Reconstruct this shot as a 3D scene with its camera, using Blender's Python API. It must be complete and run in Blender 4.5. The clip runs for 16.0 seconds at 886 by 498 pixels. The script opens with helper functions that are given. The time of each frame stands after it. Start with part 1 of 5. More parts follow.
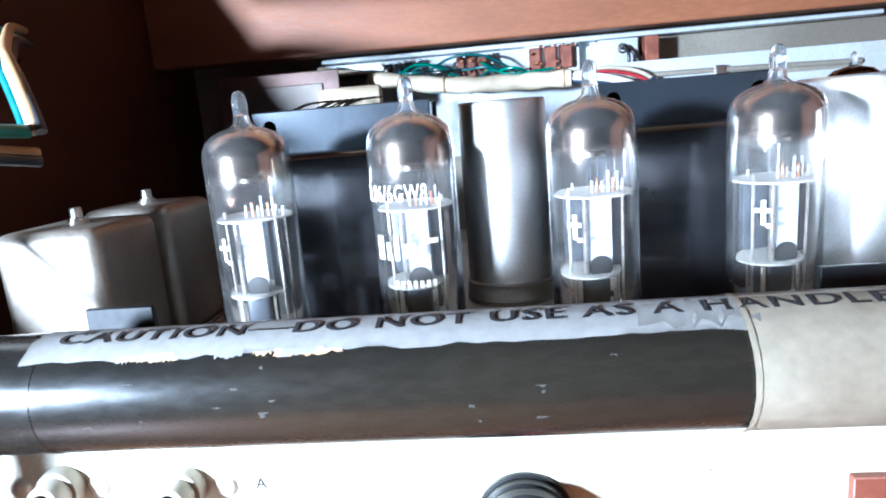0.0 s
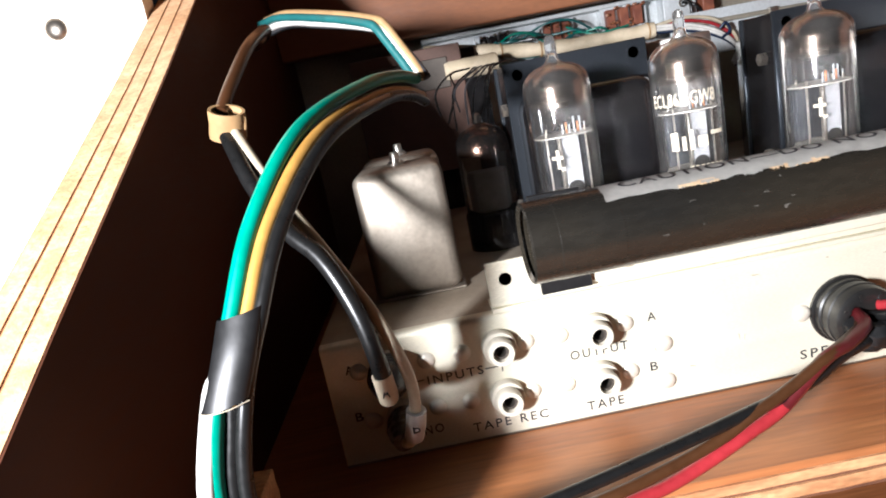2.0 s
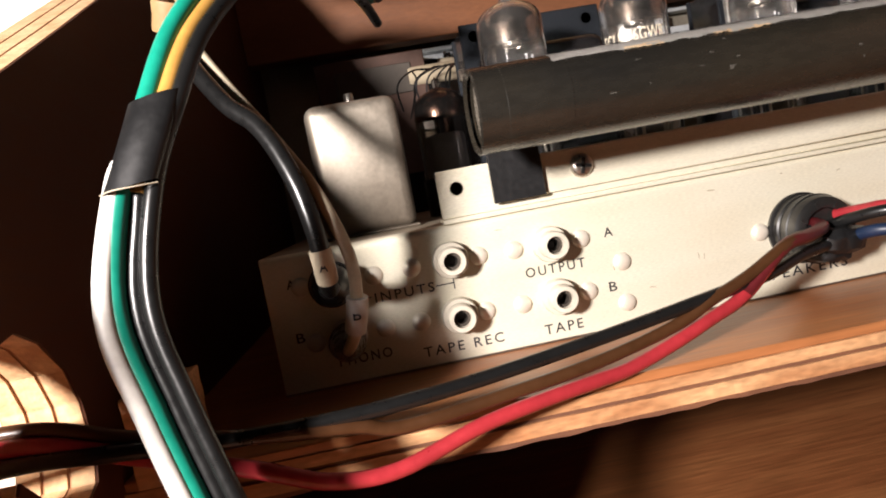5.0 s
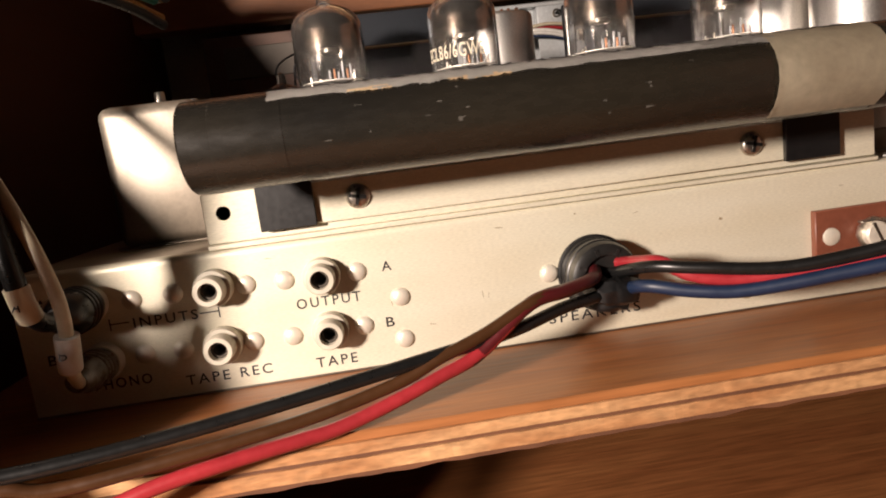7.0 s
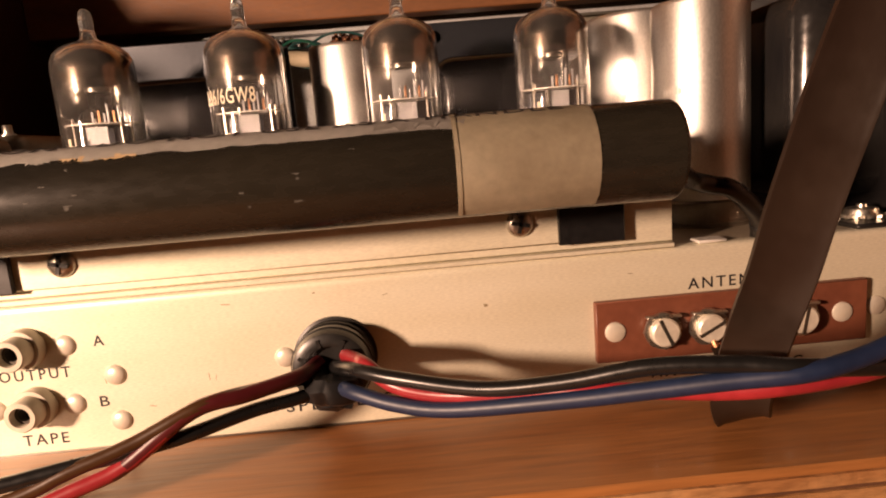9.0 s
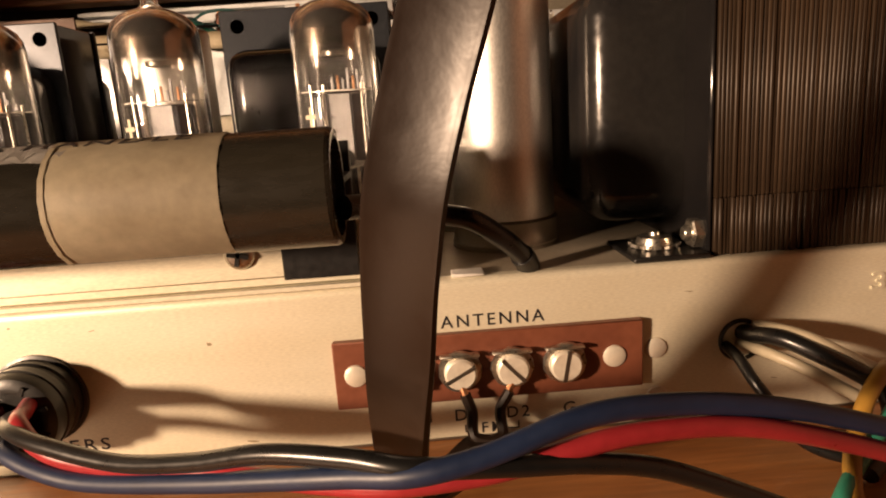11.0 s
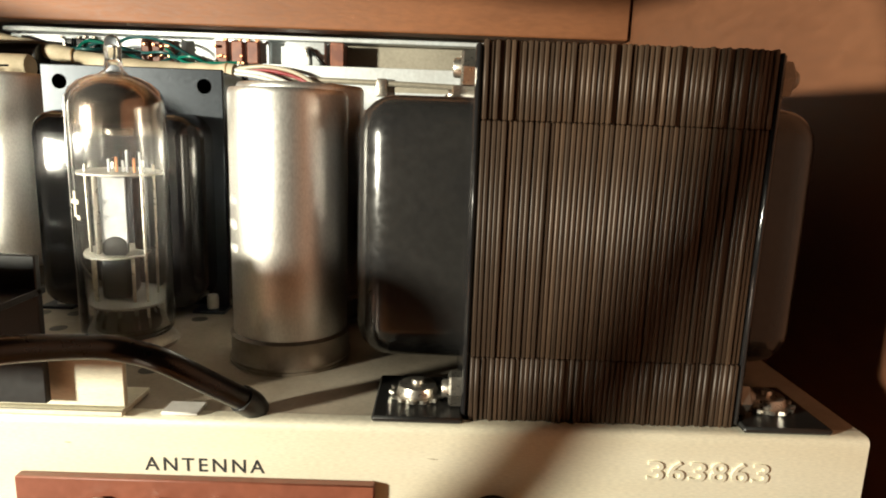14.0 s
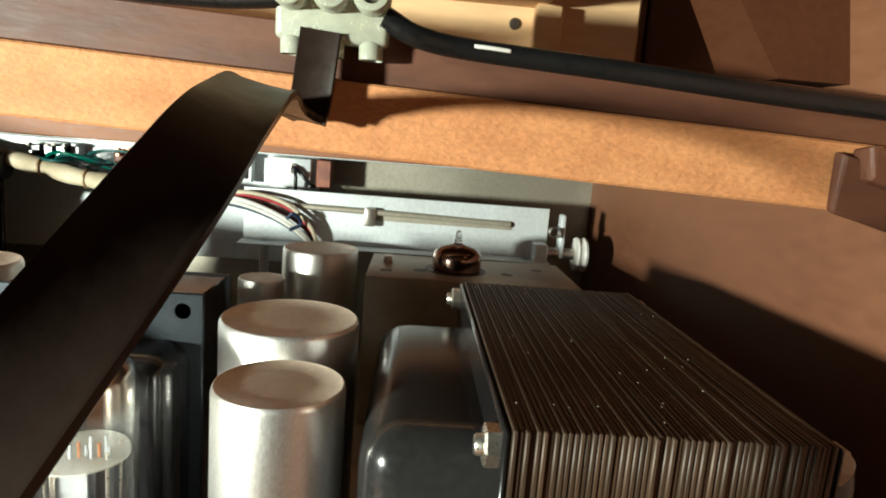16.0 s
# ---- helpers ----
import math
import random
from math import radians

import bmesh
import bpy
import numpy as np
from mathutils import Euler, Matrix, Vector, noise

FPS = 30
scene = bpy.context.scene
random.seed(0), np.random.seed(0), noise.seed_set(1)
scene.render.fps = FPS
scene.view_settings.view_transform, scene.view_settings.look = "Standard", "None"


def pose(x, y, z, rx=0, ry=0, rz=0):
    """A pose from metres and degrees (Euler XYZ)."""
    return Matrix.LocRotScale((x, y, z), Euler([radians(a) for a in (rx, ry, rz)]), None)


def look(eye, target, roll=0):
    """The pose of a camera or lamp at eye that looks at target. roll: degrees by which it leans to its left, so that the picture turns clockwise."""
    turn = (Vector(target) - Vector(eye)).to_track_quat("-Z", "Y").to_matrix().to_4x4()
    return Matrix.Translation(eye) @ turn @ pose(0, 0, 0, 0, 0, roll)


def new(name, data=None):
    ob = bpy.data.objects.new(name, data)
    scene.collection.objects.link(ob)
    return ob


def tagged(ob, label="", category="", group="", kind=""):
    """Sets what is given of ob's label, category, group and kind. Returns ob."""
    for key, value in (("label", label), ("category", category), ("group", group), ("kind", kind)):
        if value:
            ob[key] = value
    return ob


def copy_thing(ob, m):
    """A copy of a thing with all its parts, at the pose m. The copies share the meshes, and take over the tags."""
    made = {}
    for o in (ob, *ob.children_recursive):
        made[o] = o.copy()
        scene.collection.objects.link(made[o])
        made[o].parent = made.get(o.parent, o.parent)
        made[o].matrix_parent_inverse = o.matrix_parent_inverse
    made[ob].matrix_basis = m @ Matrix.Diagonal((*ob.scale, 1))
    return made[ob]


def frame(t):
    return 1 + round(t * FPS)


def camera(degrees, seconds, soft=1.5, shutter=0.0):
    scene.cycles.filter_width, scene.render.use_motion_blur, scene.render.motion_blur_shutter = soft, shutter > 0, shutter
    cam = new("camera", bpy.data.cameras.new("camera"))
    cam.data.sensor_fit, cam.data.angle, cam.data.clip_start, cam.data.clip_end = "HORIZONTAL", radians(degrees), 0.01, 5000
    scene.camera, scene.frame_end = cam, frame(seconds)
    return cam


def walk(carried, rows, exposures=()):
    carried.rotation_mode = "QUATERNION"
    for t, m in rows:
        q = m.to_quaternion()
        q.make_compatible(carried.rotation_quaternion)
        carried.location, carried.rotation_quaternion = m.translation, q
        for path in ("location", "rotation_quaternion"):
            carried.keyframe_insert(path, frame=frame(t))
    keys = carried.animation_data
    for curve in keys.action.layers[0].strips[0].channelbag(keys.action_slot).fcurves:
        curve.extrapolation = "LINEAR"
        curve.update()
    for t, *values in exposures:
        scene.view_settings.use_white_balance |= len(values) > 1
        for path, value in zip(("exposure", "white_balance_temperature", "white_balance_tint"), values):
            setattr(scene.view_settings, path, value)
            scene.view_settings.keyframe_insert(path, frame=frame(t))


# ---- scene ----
cam = camera(70.78, 16.0, soft=1.9)
PATH = [
    (0, (0.04881, -0.11126, 0.09455), (0.03063, 0.08393, 0.05492), -4.72),
    (0.5, (0.01145, -0.12216, 0.07933), (0.00561, 0.07427, 0.04219), -7.83),
    (1, (-0.01374, -0.12319, 0.07667), (-0.01213, 0.07428, 0.04503), -9.21),
    (1.5, (-0.03213, -0.13632, 0.08742), (-0.02184, 0.06023, 0.05185), -9.56),
    (2, (-0.05635, -0.15810, 0.09025), (-0.05376, 0.03726, 0.04749), -11.29),
    (2.5, (-0.05913, -0.17123, 0.07325), (-0.05868, 0.02384, 0.02910), -9.72),
    (3, (-0.06575, -0.15969, 0.06146), (-0.06735, 0.03519, 0.01650), -11.50),
    (5.5, (-0.05200, -0.15837, 0.04301), (-0.03452, 0.04035, 0.02869), -10.28),
    (6, (-0.02896, -0.15808, 0.05260), (-0.01852, 0.03944, 0.02297), -9.30),
    (6.5, (-0.01131, -0.15692, 0.05271), (0.00209, 0.04018, 0.02150), -8.42),
    (7, (-0.00098, -0.15504, 0.05299), (0.01580, 0.04173, 0.02141), -7.25),
    (7.5, (0.01654, -0.15345, 0.05542), (0.03015, 0.04302, 0.02060), -5.59),
    (8, (0.03878, -0.15083, 0.05839), (0.04819, 0.04523, 0.02000), -4.25),
    (8.5, (0.05715, -0.14553, 0.06313), (0.07579, 0.05038, 0.02749), -3.30),
    (9, (0.07264, -0.13959, 0.06363), (0.07909, 0.05747, 0.03007), -4.77),
    (11.5, (0.14885, -0.12028, 0.06946), (0.15586, 0.07476, 0.02576), -3.28),
    (12, (0.16738, -0.11700, 0.06785), (0.17279, 0.07923, 0.02956), -1.47),
    (12.5, (0.18032, -0.11093, 0.07621), (0.18701, 0.08481, 0.03570), -0.26),
    (13, (0.18729, -0.10747, 0.08556), (0.19377, 0.08778, 0.04272), 1.09),
    (13.5, (0.18876, -0.10576, 0.08850), (0.19476, 0.08986, 0.04730), 1.69),
    (14, (0.18536, -0.10408, 0.08798), (0.18726, 0.09231, 0.05021), 2.03),
    (14.5, (0.18715, -0.10427, 0.09180), (0.18816, 0.09179, 0.05232), 3.16),
    (15, (0.18917, -0.09385, 0.11456), (0.19369, 0.09857, 0.06019), 6.60),
    (15.5, (0.17843, -0.08049, 0.13632), (0.19078, 0.11568, 0.09938), 5.82),
    (16, (0.17545, -0.08066, 0.14276), (0.18607, 0.11613, 0.10869), 4.52),
]
walk(cam, [(t, look(eye, target, roll)) for t, eye, target, roll in PATH], exposures=[
    (0.0, 1.45, 3980, 6), (0.5, 1.15, 4050, 6), (1.0, 0.85, 4150, 6), (1.5, 0.65, 4480, 9), (2.0, 0.45, 4850, 12), (3.0, 0.22, 5250, 16),
    (5.5, -0.05, 5400, 16), (7.0, -0.28, 6000, 20), (9.0, -0.38, 8300, 40), (11.5, 0.02, 8200, 22), (13.0, 0.55, 6800, 6), (14.5, 1.0, 5500, -8),
    (15.0, 1.0, 5800, -16), (15.5, 0.85, 5300, -10), (16.0, 0.95, 5050, -8)])

# ---- light: one warm hand lamp behind and to one side of the cabinet, and the dim room ----
world = bpy.data.worlds.new("room_air")
scene.world = world
world.use_nodes = True
world.node_tree.nodes["Background"].inputs[0].default_value = (0.62, 0.58, 0.52, 1)
world.node_tree.nodes["Background"].inputs[1].default_value = 0.006
lamp = new("hand_lamp", bpy.data.lights.new("hand_lamp", "SPOT"))
lamp.data.energy, lamp.data.color, lamp.data.shadow_soft_size = 21.0, (1.0, 0.83, 0.62), 0.02
lamp.data.spot_size, lamp.data.spot_blend = radians(88), 0.35
lamp.matrix_basis = look(Vector((-0.262, -0.306, 0.118)), Vector((0.05, 0.02, 0.06)))

MM = 0.001


# ---- materials ----
def material(name, colour, rough=0.5, metal=0.0, second=None, scale=60.0, stretch=(1, 1, 1), bump=0.0, fine=600.0, coat=0.0, mottle=0.5, rough_var=0.1, per_object=0.0, grit=0.35):
    """Two scales of variation: broad stains between two colours, and a fine grain in tone, roughness and relief."""
    m = bpy.data.materials.new(name)
    m.use_nodes = True
    n, k = m.node_tree.nodes, m.node_tree.links
    b = n["Principled BSDF"]
    co, mp = n.new("ShaderNodeTexCoord"), n.new("ShaderNodeMapping")
    mp.inputs["Scale"].default_value = stretch
    k.new(co.outputs["Object"], mp.inputs["Vector"])
    broad, grain = n.new("ShaderNodeTexNoise"), n.new("ShaderNodeTexNoise")
    for tex, s, d in ((broad, scale, 5.0), (grain, fine, 3.0)):
        tex.inputs["Scale"].default_value, tex.inputs["Detail"].default_value = s, d
        k.new(mp.outputs["Vector"], tex.inputs["Vector"])
    ramp = n.new("ShaderNodeMapRange")
    ramp.inputs["From Min"].default_value, ramp.inputs["From Max"].default_value = 0.5 - 0.25 * mottle - 0.05, 0.5 + 0.25 * mottle
    k.new(broad.outputs["Fac"], ramp.inputs["Value"])
    mix = n.new("ShaderNodeMix")
    mix.data_type = "RGBA"
    second = second or tuple(c * 0.72 for c in colour)
    mix.inputs[6].default_value, mix.inputs[7].default_value = (*colour, 1), (*second, 1)
    k.new(ramp.outputs["Result"], mix.inputs[0])
    tone = n.new("ShaderNodeMix")
    tone.data_type, tone.blend_type = "RGBA", "MULTIPLY"
    tone.inputs[0].default_value = grit
    k.new(mix.outputs[2], tone.inputs[6])
    k.new(grain.outputs["Fac"], tone.inputs[7])
    bright = n.new("ShaderNodeHueSaturation")
    bright.inputs["Value"].default_value = 1.2
    k.new(tone.outputs[2], bright.inputs["Color"])
    if per_object:
        info, span = n.new("ShaderNodeObjectInfo"), n.new("ShaderNodeMapRange")
        span.inputs["To Min"].default_value, span.inputs["To Max"].default_value = 1.2 * (1 - per_object), 1.2 * (1 + per_object)
        k.new(info.outputs["Random"], span.inputs["Value"])
        k.new(span.outputs["Result"], bright.inputs["Value"])
    k.new(bright.outputs["Color"], b.inputs["Base Color"])
    rr = n.new("ShaderNodeMapRange")
    rr.inputs["To Min"].default_value, rr.inputs["To Max"].default_value = max(0.03, rough - rough_var), min(1, rough + rough_var)
    k.new(grain.outputs["Fac"], rr.inputs["Value"])
    k.new(rr.outputs["Result"], b.inputs["Roughness"])
    b.inputs["Metallic"].default_value, b.inputs["Coat Weight"].default_value = metal, coat
    if bump:
        bp = n.new("ShaderNodeBump")
        bp.inputs["Strength"].default_value, bp.inputs["Distance"].default_value = bump, 0.0004
        k.new(grain.outputs["Fac"], bp.inputs["Height"])
        k.new(bp.outputs["Normal"], b.inputs["Normal"])
    return m


def clear_glass(name, tint=(1, 1, 1), dust=0.03):
    """Clear glass under a thin, uneven film of dust."""
    m = bpy.data.materials.new(name)
    m.use_nodes = True
    n, k = m.node_tree.nodes, m.node_tree.links
    b = n["Principled BSDF"]
    b.inputs["Base Color"].default_value = (*tint, 1)
    b.inputs["Transmission Weight"].default_value, b.inputs["Roughness"].default_value, b.inputs["IOR"].default_value = 1.0, 0.02, 1.42
    film, mix, noi, mr, co = (n.new("ShaderNode" + q) for q in ("BsdfDiffuse", "MixShader", "TexNoise", "MapRange", "TexCoord"))
    film.inputs["Color"].default_value = (0.8, 0.78, 0.74, 1)
    noi.inputs["Scale"].default_value, noi.inputs["Detail"].default_value = 160, 4
    mr.inputs["From Min"].default_value, mr.inputs["From Max"].default_value = 0.35, 0.7
    mr.inputs["To Min"].default_value, mr.inputs["To Max"].default_value = dust * 0.6, dust * 1.5
    k.new(co.outputs["Object"], noi.inputs["Vector"])
    k.new(noi.outputs["Fac"], mr.inputs["Value"])
    k.new(mr.outputs["Result"], mix.inputs[0])
    k.new(b.outputs[0], mix.inputs[1])
    k.new(film.outputs[0], mix.inputs[2])
    k.new(mix.outputs[0], n["Material Output"].inputs["Surface"])
    return m


def getter_mirror(name, low, high):
    """A silvery brown film inside the glass that thins out towards its lower edge."""
    m = bpy.data.materials.new(name)
    m.use_nodes = True
    n, k = m.node_tree.nodes, m.node_tree.links
    b = n["Principled BSDF"]
    b.inputs["Metallic"].default_value, b.inputs["Roughness"].default_value = 1.0, 0.16
    co, sep, mr, noi, add = (n.new("ShaderNode" + s) for s in ("TexCoord", "SeparateXYZ", "MapRange", "TexNoise", "Math"))
    k.new(co.outputs["Object"], sep.inputs[0])
    k.new(co.outputs["Object"], noi.inputs["Vector"])
    noi.inputs["Scale"].default_value = 140
    mr.inputs["From Min"].default_value, mr.inputs["From Max"].default_value = low * MM, high * MM
    k.new(sep.outputs["Z"], mr.inputs["Value"])
    add.operation = "MULTIPLY_ADD"
    add.inputs[1].default_value, add.inputs[2].default_value = 0.25, -0.12
    k.new(noi.outputs["Fac"], add.inputs[0])
    tot = n.new("ShaderNodeMath")
    k.new(mr.outputs["Result"], tot.inputs[0])
    k.new(add.outputs[0], tot.inputs[1])
    tot.use_clamp = True
    k.new(tot.outputs[0], b.inputs["Alpha"])
    col = n.new("ShaderNodeMix")
    col.data_type = "RGBA"
    col.inputs[6].default_value, col.inputs[7].default_value = (0.50, 0.45, 0.38, 1), (0.24, 0.19, 0.15, 1)
    k.new(mr.outputs["Result"], col.inputs[0])
    k.new(col.outputs[2], b.inputs["Base Color"])
    return m


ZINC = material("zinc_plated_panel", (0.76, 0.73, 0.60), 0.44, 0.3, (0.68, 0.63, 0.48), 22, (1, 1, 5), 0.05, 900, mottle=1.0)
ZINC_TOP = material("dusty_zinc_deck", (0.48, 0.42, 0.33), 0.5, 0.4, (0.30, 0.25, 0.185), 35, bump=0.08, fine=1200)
TIN = material("dull_tin_can", (0.37, 0.33, 0.27), 0.46, 0.7, (0.27, 0.23, 0.18), 30, bump=0.03, fine=900)
ALU = material("brushed_aluminium", (0.82, 0.80, 0.76), 0.42, 1.0, (0.76, 0.73, 0.68), 30, (1, 1, 0.5), 0.0, 2500, rough_var=0.05)
ALU_TOP = material("tarnished_can_lid", (0.70, 0.60, 0.49), 0.55, 0.15, (0.58, 0.48, 0.38), 60, bump=0.03)
STEEL_BLUE = material("blue_black_steel", (0.037, 0.042, 0.050), 0.34, 0.6, (0.026, 0.03, 0.036), 30, bump=0.02, fine=1000, mottle=1.0, grit=0.15)
BLACK_ENAMEL = material("black_enamel", (0.008, 0.008, 0.009), 0.14, 0.0, (0.014, 0.013, 0.013), 50, bump=0.02, fine=700, rough_var=0.05)
BELL = material("grey_black_bell_enamel", (0.012, 0.012, 0.0135), 0.19, 0.0, (0.022, 0.021, 0.02), 45, bump=0.03, fine=700)
LAMINATION = material("varnished_iron_sheet", (0.062, 0.037, 0.020), 0.5, 0.2, (0.028, 0.017, 0.010), 45, (1, 1, 0.25), 0.1, 900, per_object=0.32)
STEEL = material("bright_screw_steel", (0.72, 0.68, 0.60), 0.3, 0.95, (0.5, 0.46, 0.4), 150, bump=0.05, fine=1500)
DARK_STEEL = material("dark_bolt_steel", (0.30, 0.27, 0.23), 0.35, 0.9, bump=0.05, fine=1500)
RIVET = material("cream_rivet_metal", (0.76, 0.72, 0.62), 0.4, 0.3, (0.66, 0.6, 0.5), 200, bump=0.02)
JACK = material("aged_ivory_plastic", (0.62, 0.58, 0.48), 0.42, 0.0, (0.45, 0.41, 0.33), 150, bump=0.04)
SMOKY = material("smoky_brown_plastic", (0.11, 0.09, 0.065), 0.28, 0.0, (0.08, 0.06, 0.04), 150)
BORE = material("tarnished_bore", (0.10, 0.085, 0.07), 0.5, 0.5)
BAKELITE = material("brown_phenolic_board", (0.20, 0.065, 0.035), 0.45, 0.0, (0.16, 0.05, 0.028), 60, bump=0.04)
RUBBER = material("black_rubber", (0.009, 0.009, 0.009), 0.36, 0.0, (0.015, 0.014, 0.013), 90, bump=0.05)
PAPER_TUBE = material("black_paper_tube", (0.010, 0.0095, 0.0085), 0.27, 0.0, (0.020, 0.017, 0.012), 40, (0.35, 1, 1), 0.03, 700, rough_var=0.08)
PAPER = material("grey_paper_label", (0.48, 0.465, 0.43), 0.65, 0.0, (0.42, 0.40, 0.37), 40, bump=0.05)
KRAFT = material("aged_tape_band", (0.60, 0.54, 0.40), 0.5, 0.0, (0.36, 0.30, 0.21), 55, bump=0.1, mottle=0.9)
SCUFF = material("scuffed_paper", (0.15, 0.14, 0.12), 0.7)
TORN = material("torn_paper_fibre", (0.68, 0.47, 0.24), 0.8, 0.0, (0.8, 0.66, 0.45), 200, bump=0.2)
BLACK_TAPE = material("black_tape", (0.008, 0.008, 0.0085), 0.42, 0.0, bump=0.04)
INK = material("black_ink", (0.02, 0.02, 0.022), 0.55, 0.0)
CREAM_INK = material("cream_print", (0.80, 0.72, 0.55), 0.6, 0.0)
WHITE_INK = material("white_print", (0.82, 0.80, 0.74), 0.6, 0.0)
PLATE_GREY = material("carbonised_anode", (0.30, 0.30, 0.31), 0.6, 0.1, (0.25, 0.25, 0.255), 120)
ANODE_DARK = material("black_anode", (0.05, 0.053, 0.06), 0.4, 0.5, (0.03, 0.032, 0.036), 120)
MICA = material("cloudy_mica", (0.62, 0.60, 0.55), 0.4, 0.0, (0.45, 0.42, 0.36), 150)
COPPER = material("copper_terminal", (0.72, 0.36, 0.20), 0.35, 0.9, (0.45, 0.2, 0.1), 200)
WAFER = material("brown_switch_wafer", (0.25, 0.09, 0.045), 0.5, 0.0, (0.15, 0.05, 0.03), 200)
GLASS = clear_glass("tube_glass")
GLASS_IN = clear_glass("inner_tube_glass", (1, 1, 1), 0.0)
GLASS_SMOKE = clear_glass("smoky_tube_glass", (0.45, 0.38, 0.32), 0.006)
GETTER = getter_mirror("getter_film", 48.0, 52.0)
GETTER_DARK = material("brown_mirror_film", (0.32, 0.22, 0.17), 0.15, 1.0, (0.2, 0.13, 0.1), 90)
POLY = material("milky_terminal_plastic", (0.62, 0.63, 0.53), 0.25, 0.0, (0.52, 0.54, 0.42), 120)
POLY.node_tree.nodes["Principled BSDF"].inputs["Subsurface Weight"].default_value = 0.3
POLY.node_tree.nodes["Principled BSDF"].inputs["Transmission Weight"].default_value = 0.35
POLY.node_tree.nodes["Principled BSDF"].inputs["Subsurface Radius"].default_value = (0.004, 0.004, 0.003)
HARNESS = material("cream_cloth_sleeve", (0.62, 0.53, 0.38), 0.75, 0.0, (0.5, 0.42, 0.28), 120, bump=0.3, fine=1800)
WIRE = {n: material(n + "_wire_jacket", c, r, 0.0, tuple(v * 0.75 for v in c), 70, bump=0.05, fine=500) for n, c, r in (
    ("black", (0.009, 0.009, 0.009), 0.3), ("red", (0.34, 0.026, 0.032), 0.32), ("brown", (0.06, 0.025, 0.009), 0.34), ("blue", (0.009, 0.021, 0.058), 0.46),
    ("green", (0.018, 0.25, 0.17), 0.34), ("yellow", (0.46, 0.25, 0.05), 0.38), ("cream", (0.54, 0.47, 0.34), 0.4), ("white", (0.75, 0.73, 0.68), 0.4),
    ("grey", (0.06, 0.06, 0.065), 0.4), ("maroon", (0.09, 0.010, 0.012), 0.36), ("teal", (0.03, 0.14, 0.14), 0.4), ("tan", (0.42, 0.27, 0.12), 0.45))}
TWIN_LEAD = material("brown_ribbon_lead", (0.018, 0.0105, 0.0075), 0.36, 0.0, (0.022, 0.014, 0.010), 60, bump=0.2, fine=260)
TWIN_LEAD.node_tree.nodes["Principled BSDF"].inputs["Specular IOR Level"].default_value = 0.28
WALNUT = material("stained_brown_wood", (0.085, 0.029, 0.011), 0.68, 0.0, (0.055, 0.018, 0.007), 14, (1, 0.22, 1), 0.12, 500)
WALNUT.node_tree.nodes["Principled BSDF"].inputs["Specular IOR Level"].default_value = 0.2
RED_WOOD = material("red_stained_wood", (0.115, 0.043, 0.019), 0.6, 0.0, (0.06, 0.021, 0.010), 60, (0.3, 1, 1), bump=0.3)
SHELF_WOOD = material("orange_shelf_veneer", (0.48, 0.20, 0.066), 0.42, 0.0, (0.31, 0.112, 0.036), 44, (0.08, 1, 1), 0.25, 650, coat=0.1, mottle=0.5, grit=0.7)
PLY_LIGHT = material("pale_ply", (0.72, 0.43, 0.20), 0.75, 0.0, (0.40, 0.175, 0.062), 90, (0.3, 1, 1), 0.6, 900, mottle=0.5, grit=0.7)
PLY_DARK = material("dark_ply", (0.17, 0.07, 0.03), 0.8, 0.0, (0.10, 0.04, 0.018), 90, (0.3, 1, 1), 0.5, 700)
PLY_MID = material("brown_ply_glue_line", (0.40, 0.20, 0.085), 0.8, 0.0, (0.28, 0.13, 0.05), 120, bump=0.5, fine=700)
PLY_SIDE = material("pale_sawn_ply_edge", (0.76, 0.50, 0.27), 0.8, 0.0, (0.58, 0.33, 0.15), 160, (1, 1, 1), 0.7, 700, mottle=0.6, grit=0.6)
FASCIA = material("brown_wood_crosspiece", (0.28, 0.11, 0.04), 0.6, 0.0, (0.17, 0.065, 0.023), 30, (0.3, 1, 1), 0.3, 700, mottle=0.6)
FIBRE = material("raw_orange_hardboard", (0.62, 0.29, 0.11), 0.75, 0.0, (0.47, 0.195, 0.066), 110, (0.5, 1, 1), 0.7, 1300, mottle=1.0, grit=0.5)
MICA.node_tree.nodes["Principled BSDF"].inputs["Alpha"].default_value = 0.6
PALE_WOOD = material("pale_back_board", (0.78, 0.72, 0.62), 0.6, 0.0, (0.7, 0.62, 0.5), 20, bump=0.06)
HONEY = material("honey_pine", (0.70, 0.48, 0.26), 0.55, 0.0, (0.60, 0.38, 0.18), 14, (0.2, 1, 1), 0.1, 400)
BROWN_WALL = material("brown_lacquered_panel", (0.19, 0.080, 0.035), 0.6, 0.0, (0.105, 0.041, 0.018), 9, (1, 0.35, 1), 0.08, 350)
OLIVE = material("olive_grey_sheet", (0.50, 0.46, 0.37), 0.4, 0.5, (0.30, 0.27, 0.21), 14, bump=0.04)
PALE_STEEL = material("pale_blue_steel", (0.66, 0.70, 0.72), 0.42, 0.3, (0.56, 0.58, 0.58), 30, bump=0.04)
PLASTER = material("warm_room_plaster", (0.11, 0.09, 0.075), 0.85, 0.0, bump=0.1, scale=3, fine=60)


# ---- building helpers (all sizes in millimetres) ----
def thing(name, x, y, z, label, category, group="", turn=0):
    ob = new(name)
    ob.empty_display_size = 0.01
    ob.matrix_basis = pose(x * MM, y * MM, z * MM, 0, 0, turn)
    return tagged(ob, label, category, group)


